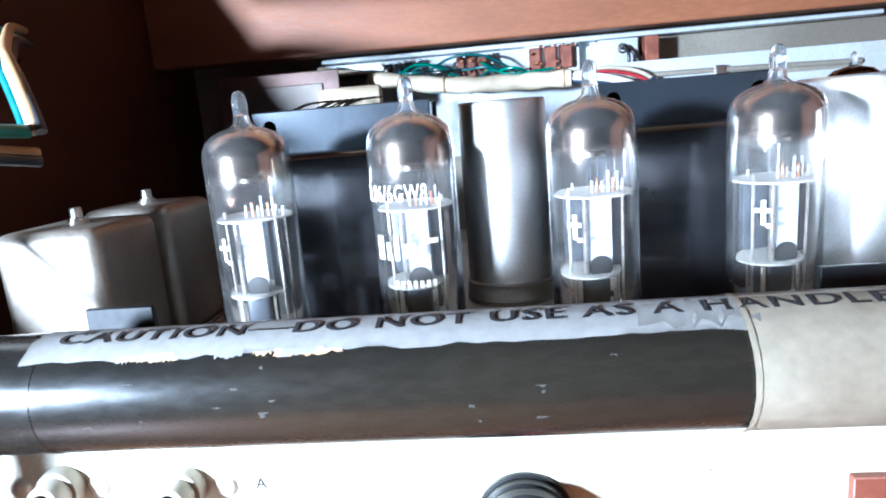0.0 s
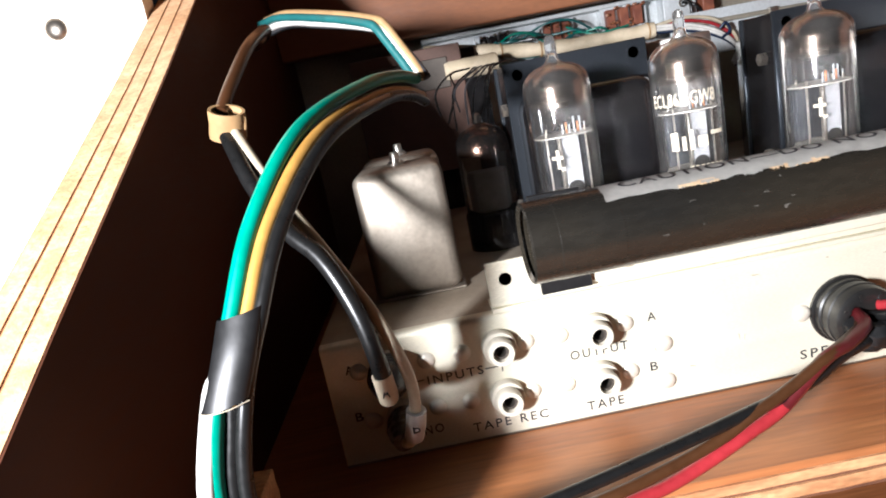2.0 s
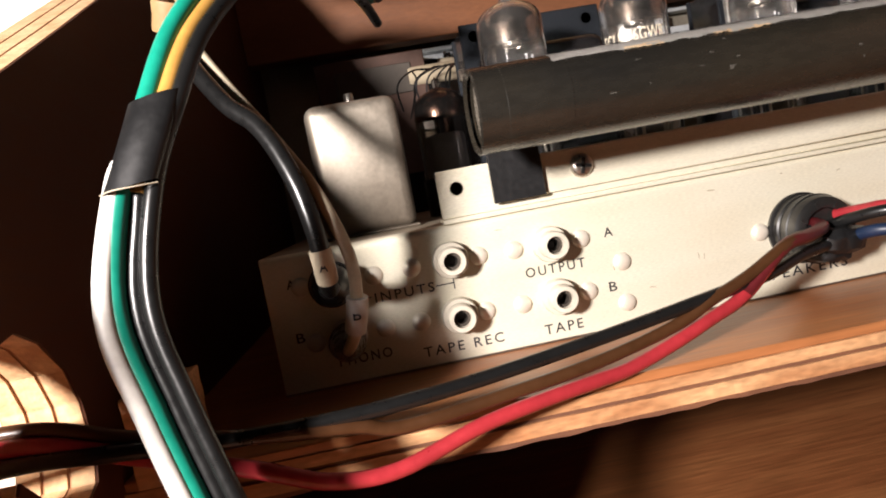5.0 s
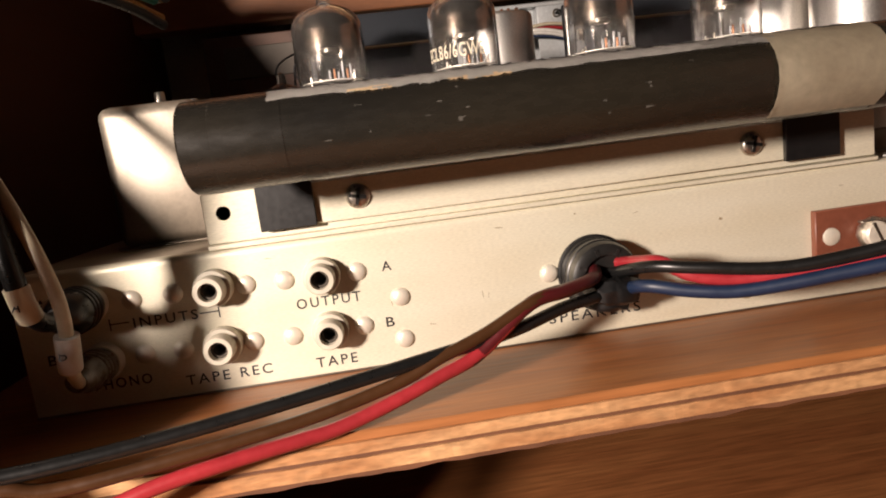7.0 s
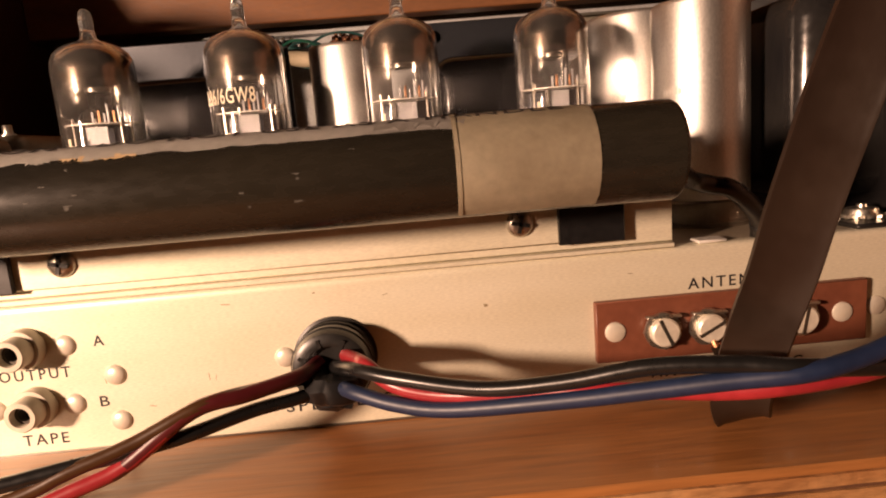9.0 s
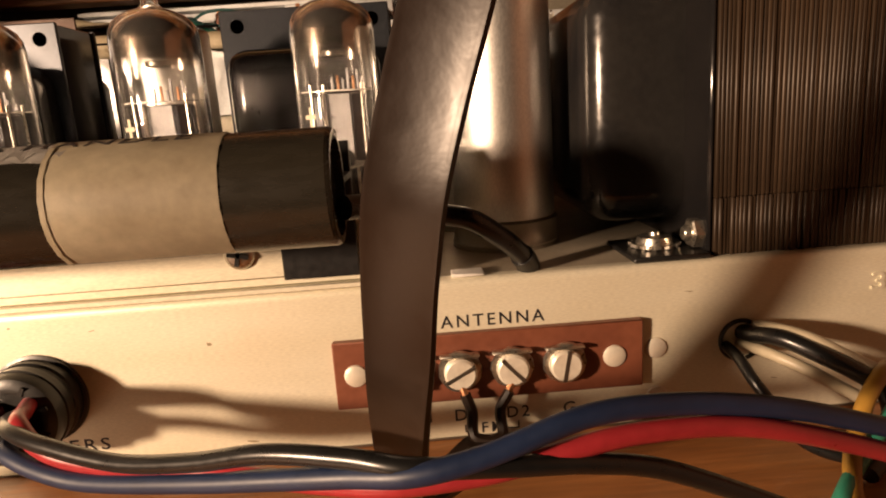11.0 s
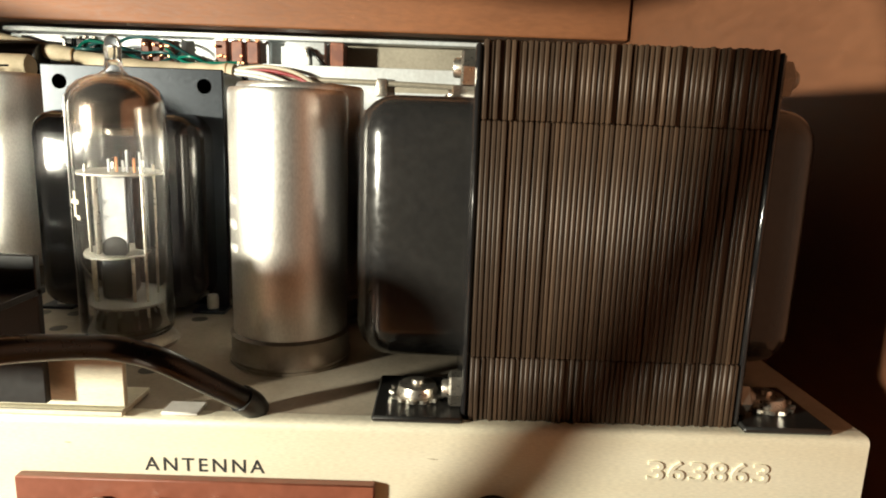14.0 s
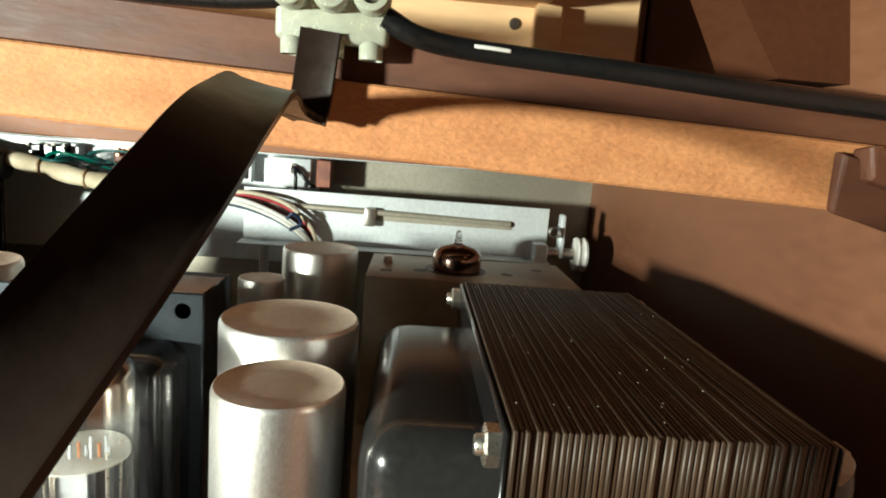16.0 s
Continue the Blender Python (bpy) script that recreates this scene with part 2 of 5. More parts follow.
def part(name, bm, mat, parent=None, label="", smooth=True):
    me = bpy.data.meshes.new(name)
    bmesh.ops.transform(bm, matrix=Matrix.Scale(MM, 4), verts=bm.verts)
    bmesh.ops.recalc_face_normals(bm, faces=bm.faces)
    bm.to_mesh(me)
    bm.free()
    me.materials.append(mat)
    if smooth:
        me.shade_smooth()
        me.set_sharp_from_angle(angle=radians(38))
    ob = new(name, me)
    ob.parent = parent
    return tagged(ob, label) if label else ob


def again(ob, x, y, z, parent=None, rx=0, ry=0, rz=0):
    """The same mesh once more, elsewhere under the same parent."""
    o = new(ob.name.split(".")[0], ob.data)
    o.parent = parent or ob.parent
    o.matrix_basis = pose(x * MM, y * MM, z * MM, rx, ry, rz)
    return o


def at(ob, x, y, z, rx=0, ry=0, rz=0):
    ob.matrix_basis = pose(x * MM, y * MM, z * MM, rx, ry, rz)
    return ob


def box(x0, x1, y0, y1, z0, z1, r=0.0, seg=2, bm=None):
    bm = bm or bmesh.new()
    got = bmesh.ops.create_cube(bm, size=1.0)["verts"]
    for v in got:
        v.co = Vector(((x0 + x1) / 2 + v.co.x * (x1 - x0), (y0 + y1) / 2 + v.co.y * (y1 - y0), (z0 + z1) / 2 + v.co.z * (z1 - z0)))
    if r:
        edges = list({e for v in got for e in v.link_edges})
        bmesh.ops.bevel(bm, geom=edges, offset=r, segments=seg, affect="EDGES", profile=0.5)
    return bm


def lathe(profile, steps=48, bm=None, axis="z", origin=(0, 0, 0)):
    """A turned body from (radius, height) pairs; a radius of 0 closes it."""
    bm = bm or bmesh.new()
    rings = []
    for r, h in profile:
        if r <= 1e-6:
            ring = [(0, 0, h)]
        else:
            ring = [(r * math.cos(2 * math.pi * i / steps), r * math.sin(2 * math.pi * i / steps), h) for i in range(steps)]
        pts = []
        for x, y, z in ring:
            p = {"z": (x, y, z), "y": (x, -z, y), "x": (z, x, y)}[axis]
            pts.append(bm.verts.new(Vector(p) + Vector(origin)))
        rings.append(pts)
    for a, b in zip(rings, rings[1:]):
        n = max(len(a), len(b))
        for i in range(n):
            f = [a[i % len(a)], a[(i + 1) % len(a)], b[(i + 1) % len(b)], b[i % len(b)]]
            f = list(dict.fromkeys(f))
            if len(f) > 2:
                bm.faces.new(f)
    return bm


def glide(points, per=8):
    """Catmull-Rom through the points."""
    p = [Vector(q) for q in points]
    p = [2 * p[0] - p[1]] + p + [2 * p[-1] - p[-2]]
    out = []
    for a, b, c, d in zip(p, p[1:], p[2:], p[3:]):
        for i in range(per):
            t = i / per
            out.append(0.5 * (2 * b + (c - a) * t + (2 * a - 5 * b + 4 * c - d) * t * t + (3 * b - a - 3 * c + d) * t ** 3))
    return out + [p[-2]]


def sweep(points, r, steps=12, per=8, bm=None, cap=True):
    bm = bm or bmesh.new()
    line = glide(points, per)
    up, rings = Vector((0.31, 0.2, 0.93)), []
    for i, q in enumerate(line):
        d = (line[min(i + 1, len(line) - 1)] - line[max(i - 1, 0)]).normalized()
        side = up.cross(d)
        side = (side if side.length > 1e-4 else Vector((1, 0, 0)).cross(d)).normalized()
        up = d.cross(side).normalized()
        rad = r(i / (len(line) - 1)) if callable(r) else r
        rings.append([bm.verts.new(q + rad * (math.cos(a) * side + math.sin(a) * up)) for a in (2 * math.pi * j / steps for j in range(steps))])
    for a, b in zip(rings, rings[1:]):
        for j in range(steps):
            bm.faces.new((a[j], a[(j + 1) % steps], b[(j + 1) % steps], b[j]))
    if cap:
        bm.faces.new(rings[0][::-1])
        bm.faces.new(rings[-1])
    return bm


def ribbon(points, width, thick, ways, per=10):
    """A flat lead with two round edges along the points; ways: the direction of its width at each point."""
    bm = bmesh.new()
    line, way = glide(points, per), glide(ways, per)
    rings = []
    for i, (q, w) in enumerate(zip(line, way)):
        d = (line[min(i + 1, len(line) - 1)] - line[max(i - 1, 0)]).normalized()
        w = (w - w.dot(d) * d).normalized()
        n = d.cross(w)
        shape = ((-.5, .0), (-.47, .55), (-.42, .5), (-.36, .36), (0, .3), (.36, .36), (.42, .5), (.47, .55), (.5, 0), (.47, -.55), (.42, -.5), (.36, -.36), (0, -.3), (-.36, -.36), (-.42, -.5), (-.47, -.55))
        rings.append([bm.verts.new(q + a * width * w + b * thick * n) for a, b in shape])
    k = len(rings[0])
    for a, b in zip(rings, rings[1:]):
        for j in range(k):
            bm.faces.new((a[j], a[(j + 1) % k], b[(j + 1) % k], b[j]))
    bm.faces.new(rings[0][::-1])
    bm.faces.new(rings[-1])
    return bm


def prism(outline, x0, x1):
    """A board from an outline in y and z, from x0 to x1."""
    bm = bmesh.new()
    a = [bm.verts.new((x0, y, z)) for y, z in outline]
    b = [bm.verts.new((x1, y, z)) for y, z in outline]
    bm.faces.new(a)
    bm.faces.new(b[::-1])
    for i in range(len(a)):
        j = (i + 1) % len(a)
        bm.faces.new((a[i], b[i], b[j], a[j]))
    return bm


def letters(text, width, height, depth=0.06, spacing=1.0):
    """Flat lettering in the x-y plane with its lower left corner at the origin."""
    cu = bpy.data.curves.new("lettering", "FONT")
    cu.body, cu.extrude, cu.space_character, cu.resolution_u, cu.offset = text, 0.02, spacing, 3, 0.007
    tmp = bpy.data.objects.new("lettering", cu)
    me = bpy.data.meshes.new_from_object(tmp)
    bm = bmesh.new()
    bm.from_mesh(me)
    bpy.data.objects.remove(tmp)
    bpy.data.curves.remove(cu)
    bpy.data.meshes.remove(me)
    xs, ys = [v.co.x for v in bm.verts], [v.co.y for v in bm.verts]
    x0, y0, w, h = min(xs), min(ys), max(xs) - min(xs), max(ys) - min(ys)
    for v in bm.verts:
        v.co = Vector(((v.co.x - x0) / w * width, (v.co.y - y0) / h * height, depth if v.co.z > 0 else 0))
    return bm


def panel_text(text, x, z, width, height, parent, y=0.0, mat=None, spacing=1.3):
    bm = letters(text, width, height, 0.07, spacing)
    return at(part("lettering", bm, mat or INK, parent, smooth=False), x, y - 0.005, z, 90, 0, 0)


def structure(name, bm, mat, label="", smooth=False):
    return tagged(part(name, bm, mat, None, label, smooth), kind="structure")


def ragged_board(x0, x1, y0, y1, z0, z1, amp, seed, drop=0.0, n=260):
    """A sheet whose front edge is sawn rough and chipped."""
    bm, rows = bmesh.new(), []
    for i in range(n + 1):
        x = x0 + (x1 - x0) * i / n
        front = y0 + amp * (noise.noise(Vector((x * 0.11, seed, 0))) + 0.35 * noise.noise(Vector((x * 0.6, seed, 3))))
        low = z0 + drop * noise.noise(Vector((x * 0.15, seed, 5)))
        rows.append([bm.verts.new(p) for p in ((x, front, low), (x, front, z1 + 0.12 * noise.noise(Vector((x * 0.3, seed, 9)))), (x, y1, z1), (x, y1, low))])
    for a, b in zip(rows, rows[1:]):
        for j in range(4):
            bm.faces.new((a[j], a[(j + 1) % 4], b[(j + 1) % 4], b[j]))
    bm.faces.new(rows[0])
    bm.faces.new(rows[-1][::-1])
    return bm


def moved(bm, m):
    bmesh.ops.transform(bm, matrix=m, verts=bm.verts)
    return bm


# ---- the cabinet ----
structure("floor", box(-420, 420, -420, 260, -109.8, -84), SHELF_WOOD, "orange-brown wooden bottom of the cabinet")
shelf = structure("shelf_board", box(-118, 290, -36.6, 244.5, -2.2, 0.0, 0.3, 1), SHELF_WOOD, "orange-brown veneered shelf with a rough plywood edge")
for z0, z1, y0, mat in ((-4.6, -2.2, -36.9, PLY_LIGHT), (-5.6, -4.6, -36.3, PLY_DARK), (-8.6, -5.6, -36.8, PLY_LIGHT), (-9.8, -8.6, -36.2, PLY_DARK)):
    part("ply_layer", ragged_board(-118, 290, y0, 244.5, z0 + 0.01, z1 - 0.01, 0.28 if mat is PLY_LIGHT else 0.2, int(-z0 * 10), 0.5 if z0 < -9 else 0), mat, shelf, smooth=False)

SIDE = [(258, -84), (258, 254), (244, 245), (21, 114), (-17, 92.5), (-61, 68), (-88, 52.5), (-83, 43), (-77, 33.5), (-70.5, 25.8), (-67, 30), (-63, 33.4), (-58, 34.6), (-52, 31.6), (-46.4, 25.5), (-43.8, 19), (-43, 9), (-44.6, 4.2), (-50, 2), (-57, 5), (-65, 13.5), (-66, 12), (-60, 2), (-51, -16), (-36, -84)]
LOWER_SIDE = [(-89.5, 48.2), (-83, 38.8), (-73, 19.6), (-67, 8.8), (-55, -15), (-40, -84), (-112, -84), (-106, 10), (-101, 39), (-97, 45.4)]


def side_layer(outline, x0, x1, shift=0.0):
    """One sheet of the side board, with the notch for the wires in its edge."""
    return prism([(y + shift, z) for y, z in outline], x0, x1)


LAYERS = ((-122.6, -118.5, PLY_SIDE), (-123.3, -122.6, PLY_MID), (-127.3, -123.3, PLY_SIDE), (-128.0, -127.3, PLY_MID), (-132.0, -128.0, PLY_SIDE), (-132.5, -132.0, PLY_MID))
wall_w = structure("wall_west", side_layer(SIDE, -118.5, -118), WALNUT, "dark brown stained side board with a slanted plywood edge")
trim_w = structure("trim_west", side_layer(LOWER_SIDE, -118.5, -118), WALNUT, "dark brown lower side board below a saw cut")
for board, outline in ((wall_w, SIDE), (trim_w, LOWER_SIDE)):
    for i, (x0, x1, mat) in enumerate(LAYERS):
        part("ply_layer", side_layer(outline, x0 + 0.01, x1 - 0.01, (-0.25, 0.25)[i % 2]), mat, board, smooth=False)
cleat = thing("wood_cleat", -111, -30, 0, "pale rough-sawn wooden cleat standing on the shelf", "wood block")
bm = box(-1.6, 7.4, -13, 6, 0.1, 17.6, 0.5, 2)
bmesh.ops.subdivide_edges(bm, edges=bm.edges[:], cuts=5, use_grid_fill=True)
for v in bm.verts:
    v.co += 0.4 * noise.noise_vector(v.co * 0.6) * min(1, v.co.z / 3)
part("wood", bm, PLY_LIGHT, cleat, smooth=False)
structure("back_board", box(-420, -133, 60, 70, -84, 330), PALE_WOOD, "pale board beside the cabinet")
structure("wall_east", moved(box(0, 12, -250, 258, -84, 240), pose(293, 0, 0, 0, 0, 5.6)), BROWN_WALL, "brown lacquered side board of the cabinet")
structure("wall_north", box(-118, 300, 245, 256, 0.1, 240), OLIVE, "olive grey sheet behind the tuner")
structure("fascia_board", box(-118, 271.5, 201, 214, 131.5, 240, 0.6, 1), FASCIA, "orange-brown wooden crosspiece")
structure("ceiling", box(-118, 310, 66, 258, 241, 250), WALNUT, "underside of the cabinet top")
rail = structure("rail", moved(box(-271, 133, 58, 72, 0, 15.6, 0.5, 1), pose(154, 0, 138.4, 0, 2.15, 0)), FIBRE, "raw orange wooden rail across the cabinet")
structure("rail_cap", moved(box(-271, 133, 61, 74, 15.7, 27, 0.5, 1), pose(154, 0, 138.4, 0, 2.15, 0)), RED_WOOD, "dark brown strip on the rail")

part("board_screw", lathe([(0, 1.6), (2.2, 1.4), (3.4, 0.4), (3.5, 0)], 20, axis="y", origin=(-162, 60, 139)), DARK_STEEL, bpy.data.objects["back_board"])

# the room behind the camera
structure("room_floor", box(-620, 620, -720, 260, -122, -110), WALNUT)
structure("room_wall_south", box(-620, 620, -732, -720, -110, 360), PLASTER)
structure("room_wall_west", box(-632, -620, -720, 260, -110, 360), PLASTER)
structure("room_wall_east", box(620, 632, -720, 260, -110, 360), PLASTER)

# ---- the chassis ----
chassis = thing("tuner_chassis", 0, 0, 0, "silvery cream metal receiver chassis with printed lettering on a wooden shelf", "receiver")
bm = box(-92, 265, 0, 1.2, 0.4, 34.2, 0)
part("rear_panel", bm, ZINC, chassis, smooth=False)
bm = bmesh.new()
prof = [(0.0, 34.2), (0.25, 34.9), (0.75, 35.35), (1.5, 35.5), (232, 35.5), (232, 34.3), (1.2, 34.2)]
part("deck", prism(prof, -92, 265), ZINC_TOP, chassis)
part("fold_edge", prism([(-0.02, 33.6), (-0.02, 34.2), (0.2, 34.95), (0.72, 35.4), (1.5, 35.56), (3.2, 35.57), (3.2, 35.5), (0.75, 35.3), (0.3, 34.9), (0.05, 33.6)], -92, 265), ZINC, chassis)
part("side_panel", box(-92, -90.8, 1.3, 232, 0.4, 34.1), ZINC, chassis, smooth=False)
part("side_panel", box(263.8, 265, 1.3, 232, 0.4, 34.1), ZINC, chassis, smooth=False)
part("bottom_edge", box(-92, 265, -0.4, 0.2, 0.05, 0.5), DARK_STEEL, chassis, smooth=False)

dome = lathe([(0, 1.15), (0.9, 1.08), (1.7, 0.85), (2.25, 0.45), (2.45, 0.0)], 20, axis="y")
rivet = at(part("rivet", dome, RIVET, chassis), 0, 0, 17.5)
for x, z in ((-0.3, 6.5), (-10, 25.5), (-10.1, 11.5), (-27.9, 25.9), (-28, 11.5), (-37.3, 26.2), (-37.7, 11.7), (-54.8, 26.5), (-54.8, 12.3), (-64.6, 26.4), (-64, 12.5),
             (-83, 27), (-82, 12.3), (38.8, 17.9)):
    again(rivet, x, 0, z)
flat_rivet = at(part("rivet", lathe([(0, 0.7), (1.6, 0.66), (2.2, 0.4), (2.4, 0)], 20, axis="y"), RIVET, chassis), 178.9, 0, 17.1)
again(flat_rivet, 179.2, 0, 6.2)


def phono_jack(x, z):
    j = at(part("phono_jack", lathe([(4.6, 0), (4.7, 0.5), (4.6, 2.6), (4.45, 3.0), (3.6, 3.1), (3.55, 6.6), (3.3, 6.95), (2.3, 7.0), (2.2, 6.6), (2.2, 1.0)], 32, axis="y"), JACK, chassis), x, 0, z)
    part("bore", lathe([(2.15, 5.2), (1.5, 5.2), (1.45, 1.0), (0, 1.0)], 24, axis="y"), BORE, j)
    return j


first_jack = phono_jack(-18.6, 25.8)
for x, z in ((-18.5, 11.9), (-44.7, 26.7), (-44.8, 12.2), (-74.5, 27.0), (-73.5, 12.4)):
    j = again(first_jack, x, 0, z, chassis)
    c = new("bore", first_jack.children[0].data)
    c.parent = j

for text, x, z, w, h in (("A", -3.7, 24.7, 2.4, 2.4), ("B", -4.5, 10.2, 2.1, 2.5), ("OUTPUT", -25.9, 18.0, 16.0, 2.6), ("TAPE", -23.4, 2.3, 10.4, 2.6), ("TAPE REC", -55.6, 2.9, 21.2, 2.6),
                         ("INPUTS", -65.3, 19.4, 15.4, 2.5), ("A", -86.5, 26.9, 2.4, 2.4), ("B", -86.6, 13.0, 2.1, 2.5), ("PHONO", -77.2, 5.0, 13.6, 2.6), ("SPEAKERS", 37.6, 4.4, 24.8, 2.7),
                         ("ANTENNA", 133.6, 25.2, 21.7, 2.6), ("AM", 124.4, 4.3, 5.9, 2.6), ("D1", 135.4, 4.1, 4.6, 2.6), ("D2", 146.6, 3.9, 4.8, 2.6), ("G", 158.8, 3.8, 2.5, 2.7), ("FM", 141.0, 0.9, 4.4, 2.4)):
    panel_text(text, x, z, w, h, chassis)
for x0, x1, z0, z1 in ((-49.4, -44.6, 20.5, 20.8), (-44.9, -44.6, 19.0, 22.1), (-70.6, -66.2, 20.9, 21.2), (-70.9, -70.6, 19.4, 22.4), (137.6, 139.8, 1.3, 1.6), (137.3, 137.6, 1.3, 3.0), (146.6, 148.8, 1.3, 1.6), (148.8, 149.1, 1.3, 3.0)):
    part("printed_line", box(x0, x1, -0.07, 0.0, z0, z1), INK, chassis, smooth=False)
for i, digit in enumerate("363863"):
    at(part("stamped_digit", letters(digit, 3.0, 3.9, 0.35), ZINC, chassis), 225 + i * 3.86, 0, 26.2, 90, 0, 0)
MARK = material("brown_scuff", (0.36, 0.29, 0.18), 0.6, 0.1, (0.25, 0.2, 0.12), 300)
rnd = random.Random(15)
for x, z, w, h in ((7.2, 9.2, 1.8, 0.25), (27, 31.5, 2.6, 0.3), (21, 15, 0.2, 2.4), (22.5, 14.6, 0.15, 1.8), (63, 30.6, 1.6, 0.2), (86, 25.8, 1.1, 0.9), (92, 3.4, 2.8, 0.5), (47, 32.4, 0.8, 0.4), (120, 30.2, 1.4, 0.2), (186, 29, 2.2, 0.2), (205, 8, 1.6, 0.25), (241, 12, 2.4, 0.2), (-31, 31.8, 2.0, 0.2), (-2.4, 16.2, 0.2, 1.5)):
    bm = lathe([(1.0, 0.012), (0.0, 0.014)], 9, axis="y")
    for v in bm.verts:
        v.co.x, v.co.z = v.co.x * w / 2 * rnd.uniform(0.6, 1.2), v.co.z * h / 2 * rnd.uniform(0.6, 1.2)
    at(part("scuff", bm, MARK, chassis, smooth=False), x, 0, z, 0, rnd.uniform(-12, 12), 0)
part("solder_lug", box(136.6, 143.4, 0.6, 5.4, 35.62, 36.3, 0.25, 1), WIRE["white"], chassis, "pale solder lug on the deck")

# antenna strip
strip = at(part("antenna_strip", box(0, 64.5, -2.0, 0, 0, 14.7, 0.25, 1), BAKELITE, chassis), 111, 0, 9.7)
sr = at(part("rivet", lathe([(0, 0.75), (1.6, 0.7), (2.3, 0.35), (2.45, 0)], 20, axis="y"), RIVET, strip), 4.4, -2.0, 7.4)
again(sr, 58.4, -2.0, 7.2)


def terminal_screw(x, angle):
    bm = lathe([(0, 3.6), (2.9, 3.5), (3.35, 3.1), (3.4, 1.7), (2.2, 1.6), (2.1, 0)], 28, axis="y")
    s = at(part("terminal_screw", bm, RIVET, strip), x, -2.0, 7.1, 0, angle, 0)
    part("slot", box(-3.3, 3.3, -3.68, -2.9, -0.38, 0.38), DARK_STEEL, s, smooth=False)
    b = lathe([(2.2, 0.4), (4.2, 0.5), (4.5, 1.0), (4.3, 1.7), (3.4, 1.8)], 22, axis="y")
    for v in b.verts:
        v.co += 0.35 * noise.noise_vector(v.co * 0.9 + Vector((x, 0, 0)))
    w = part("cup_washer", b, STEEL, s)
    w.matrix_basis = pose(0, 0, 0, 0, -angle, 0)
    b = box(-4.1, 4.1, -2.6, -0.7, 3.1, 3.9, 0.3, 1)
    bmesh.ops.rotate(b, cent=(0, 0, 0), matrix=Matrix.Rotation(radians(angle), 3, "Y").inverted(), verts=b.verts)
    part("wire_guard", b, STEEL, s)


for x, a in ((15.2, 65), (25.9, -28), (36.7, 48), (47.6, -80)):
    terminal_screw(x, a)

# the cord hole and the bushed mains grommet
part("cord_hole", lathe([(4.3, 0.15), (4.3, -3), (0, -3)], 28, axis="y", origin=(197.2, 0, 17.4)), BORE, chassis)
part("hole_bush", lathe([(3.9, 0.0), (4.0, 0.5), (4.6, 0.6), (4.8, 0.0)], 28, axis="y", origin=(197.2, 0, 17.4)), RUBBER, chassis)
part("cord_bush", lathe([(5.6, 0), (5.6, 1.8), (5.2, 2.6), (4.2, 3.0), (3.2, 3.6), (2.4, 3.7), (2.2, 2.0)], 32, axis="y", origin=(254.4, 0, 16.7)), RUBBER, chassis, "black rubber cord bush")

# ---- the ferrite aerial on its bracket ----
bracket = thing("aerial_bracket", 0, 0, 35.6, "cream metal angle bracket along the edge of the chassis", "bracket")
part("foot", box(-44.5, 130.5, -0.6, 10, 0.0, 1.2, 0.2, 1), ZINC, bracket)
bm = box(-44.5, 130.5, 0.6, 1.8, 1.3, 13.6, 0.25, 1)
part("upright", bm, ZINC, bracket)
part("screw_hole", lathe([(1.75, 0.06), (1.75, 0.0), (0, 0.0)], 20, axis="y", origin=(-39.7, 0.6, 8.6)), BORE, bracket)
part("cover_strip", box(-18.5, 105.5, -0.7, 0.5, 3.2, 13.4, 0.3, 1), ZINC, bracket)
for x in (-6.9, 94.9):
    s = part("screw", lathe([(0, 1.5), (1.6, 1.4), (2.7, 0.9), (3.1, 0.2), (3.1, 0)], 24, axis="y"), STEEL, bracket)
    at(s, x, -0.75, 8.6)
    for a in (12, 102):
        at(part("cross_slot", box(-2.1, 2.1, -1.78, -1.0, -0.42, 0.42), RUBBER, s, smooth=False), 0, 0, 0, 0, a, 0)

AX, AZ, AR = -27.0, 59.0, 9.0
bar = thing("ferrite_aerial", 40, AX, AZ, "black paper-covered aerial tube with a torn caution label", "aerial")
bm = lathe([(7.6, -76.3), (8.6, -77), (9, -76.6), (9, 78.5), (8.7, 79), (7.6, 79), (7.4, 60)], 64, axis="x")
part("paper_tube", bm, PAPER_TUBE, bar)
part("end_plug", lathe([(7.5, -75.6), (6.8, -75.2), (0, -75.2)], 40, axis="x"), PAPER_TUBE, bar)
part("end_plug", lathe([(7.5, 77.5), (3.0, 77.0), (0, 77.0)], 40, axis="x"), RUBBER, bar)


def wrapped(x0, x1, a0, a1, r, mat, name, ragged=0.0, seed=1, nx=40, na=14, label=""):
    """A sheet wrapped on the tube from angle a0 to a1 (0 is the side away from the panel, 90 the top)."""
    rnd = random.Random(seed)
    bm = bmesh.new()
    rows = []
    for i in range(nx + 1):
        low, high = a0 + ragged * rnd.uniform(-1, 1), a1
        rows.append([])
        for j in range(na + 1):
            a = radians(low + (high - low) * j / na)
            x = x0 + (x1 - x0) * i / nx + (ragged * 0.08 * rnd.uniform(-1, 1) if i in (0, nx) else 0)
            rows[-1].append(bm.verts.new((x, -r * math.cos(a), r * math.sin(a))))
    for p, q in zip(rows, rows[1:]):
        for j in range(na):
            bm.faces.new((p[j], p[j + 1], q[j + 1], q[j]))
    bmesh.ops.solidify(bm, geom=bm.faces[:], thickness=0.12)
    return part(name, bm, mat, bar, label)


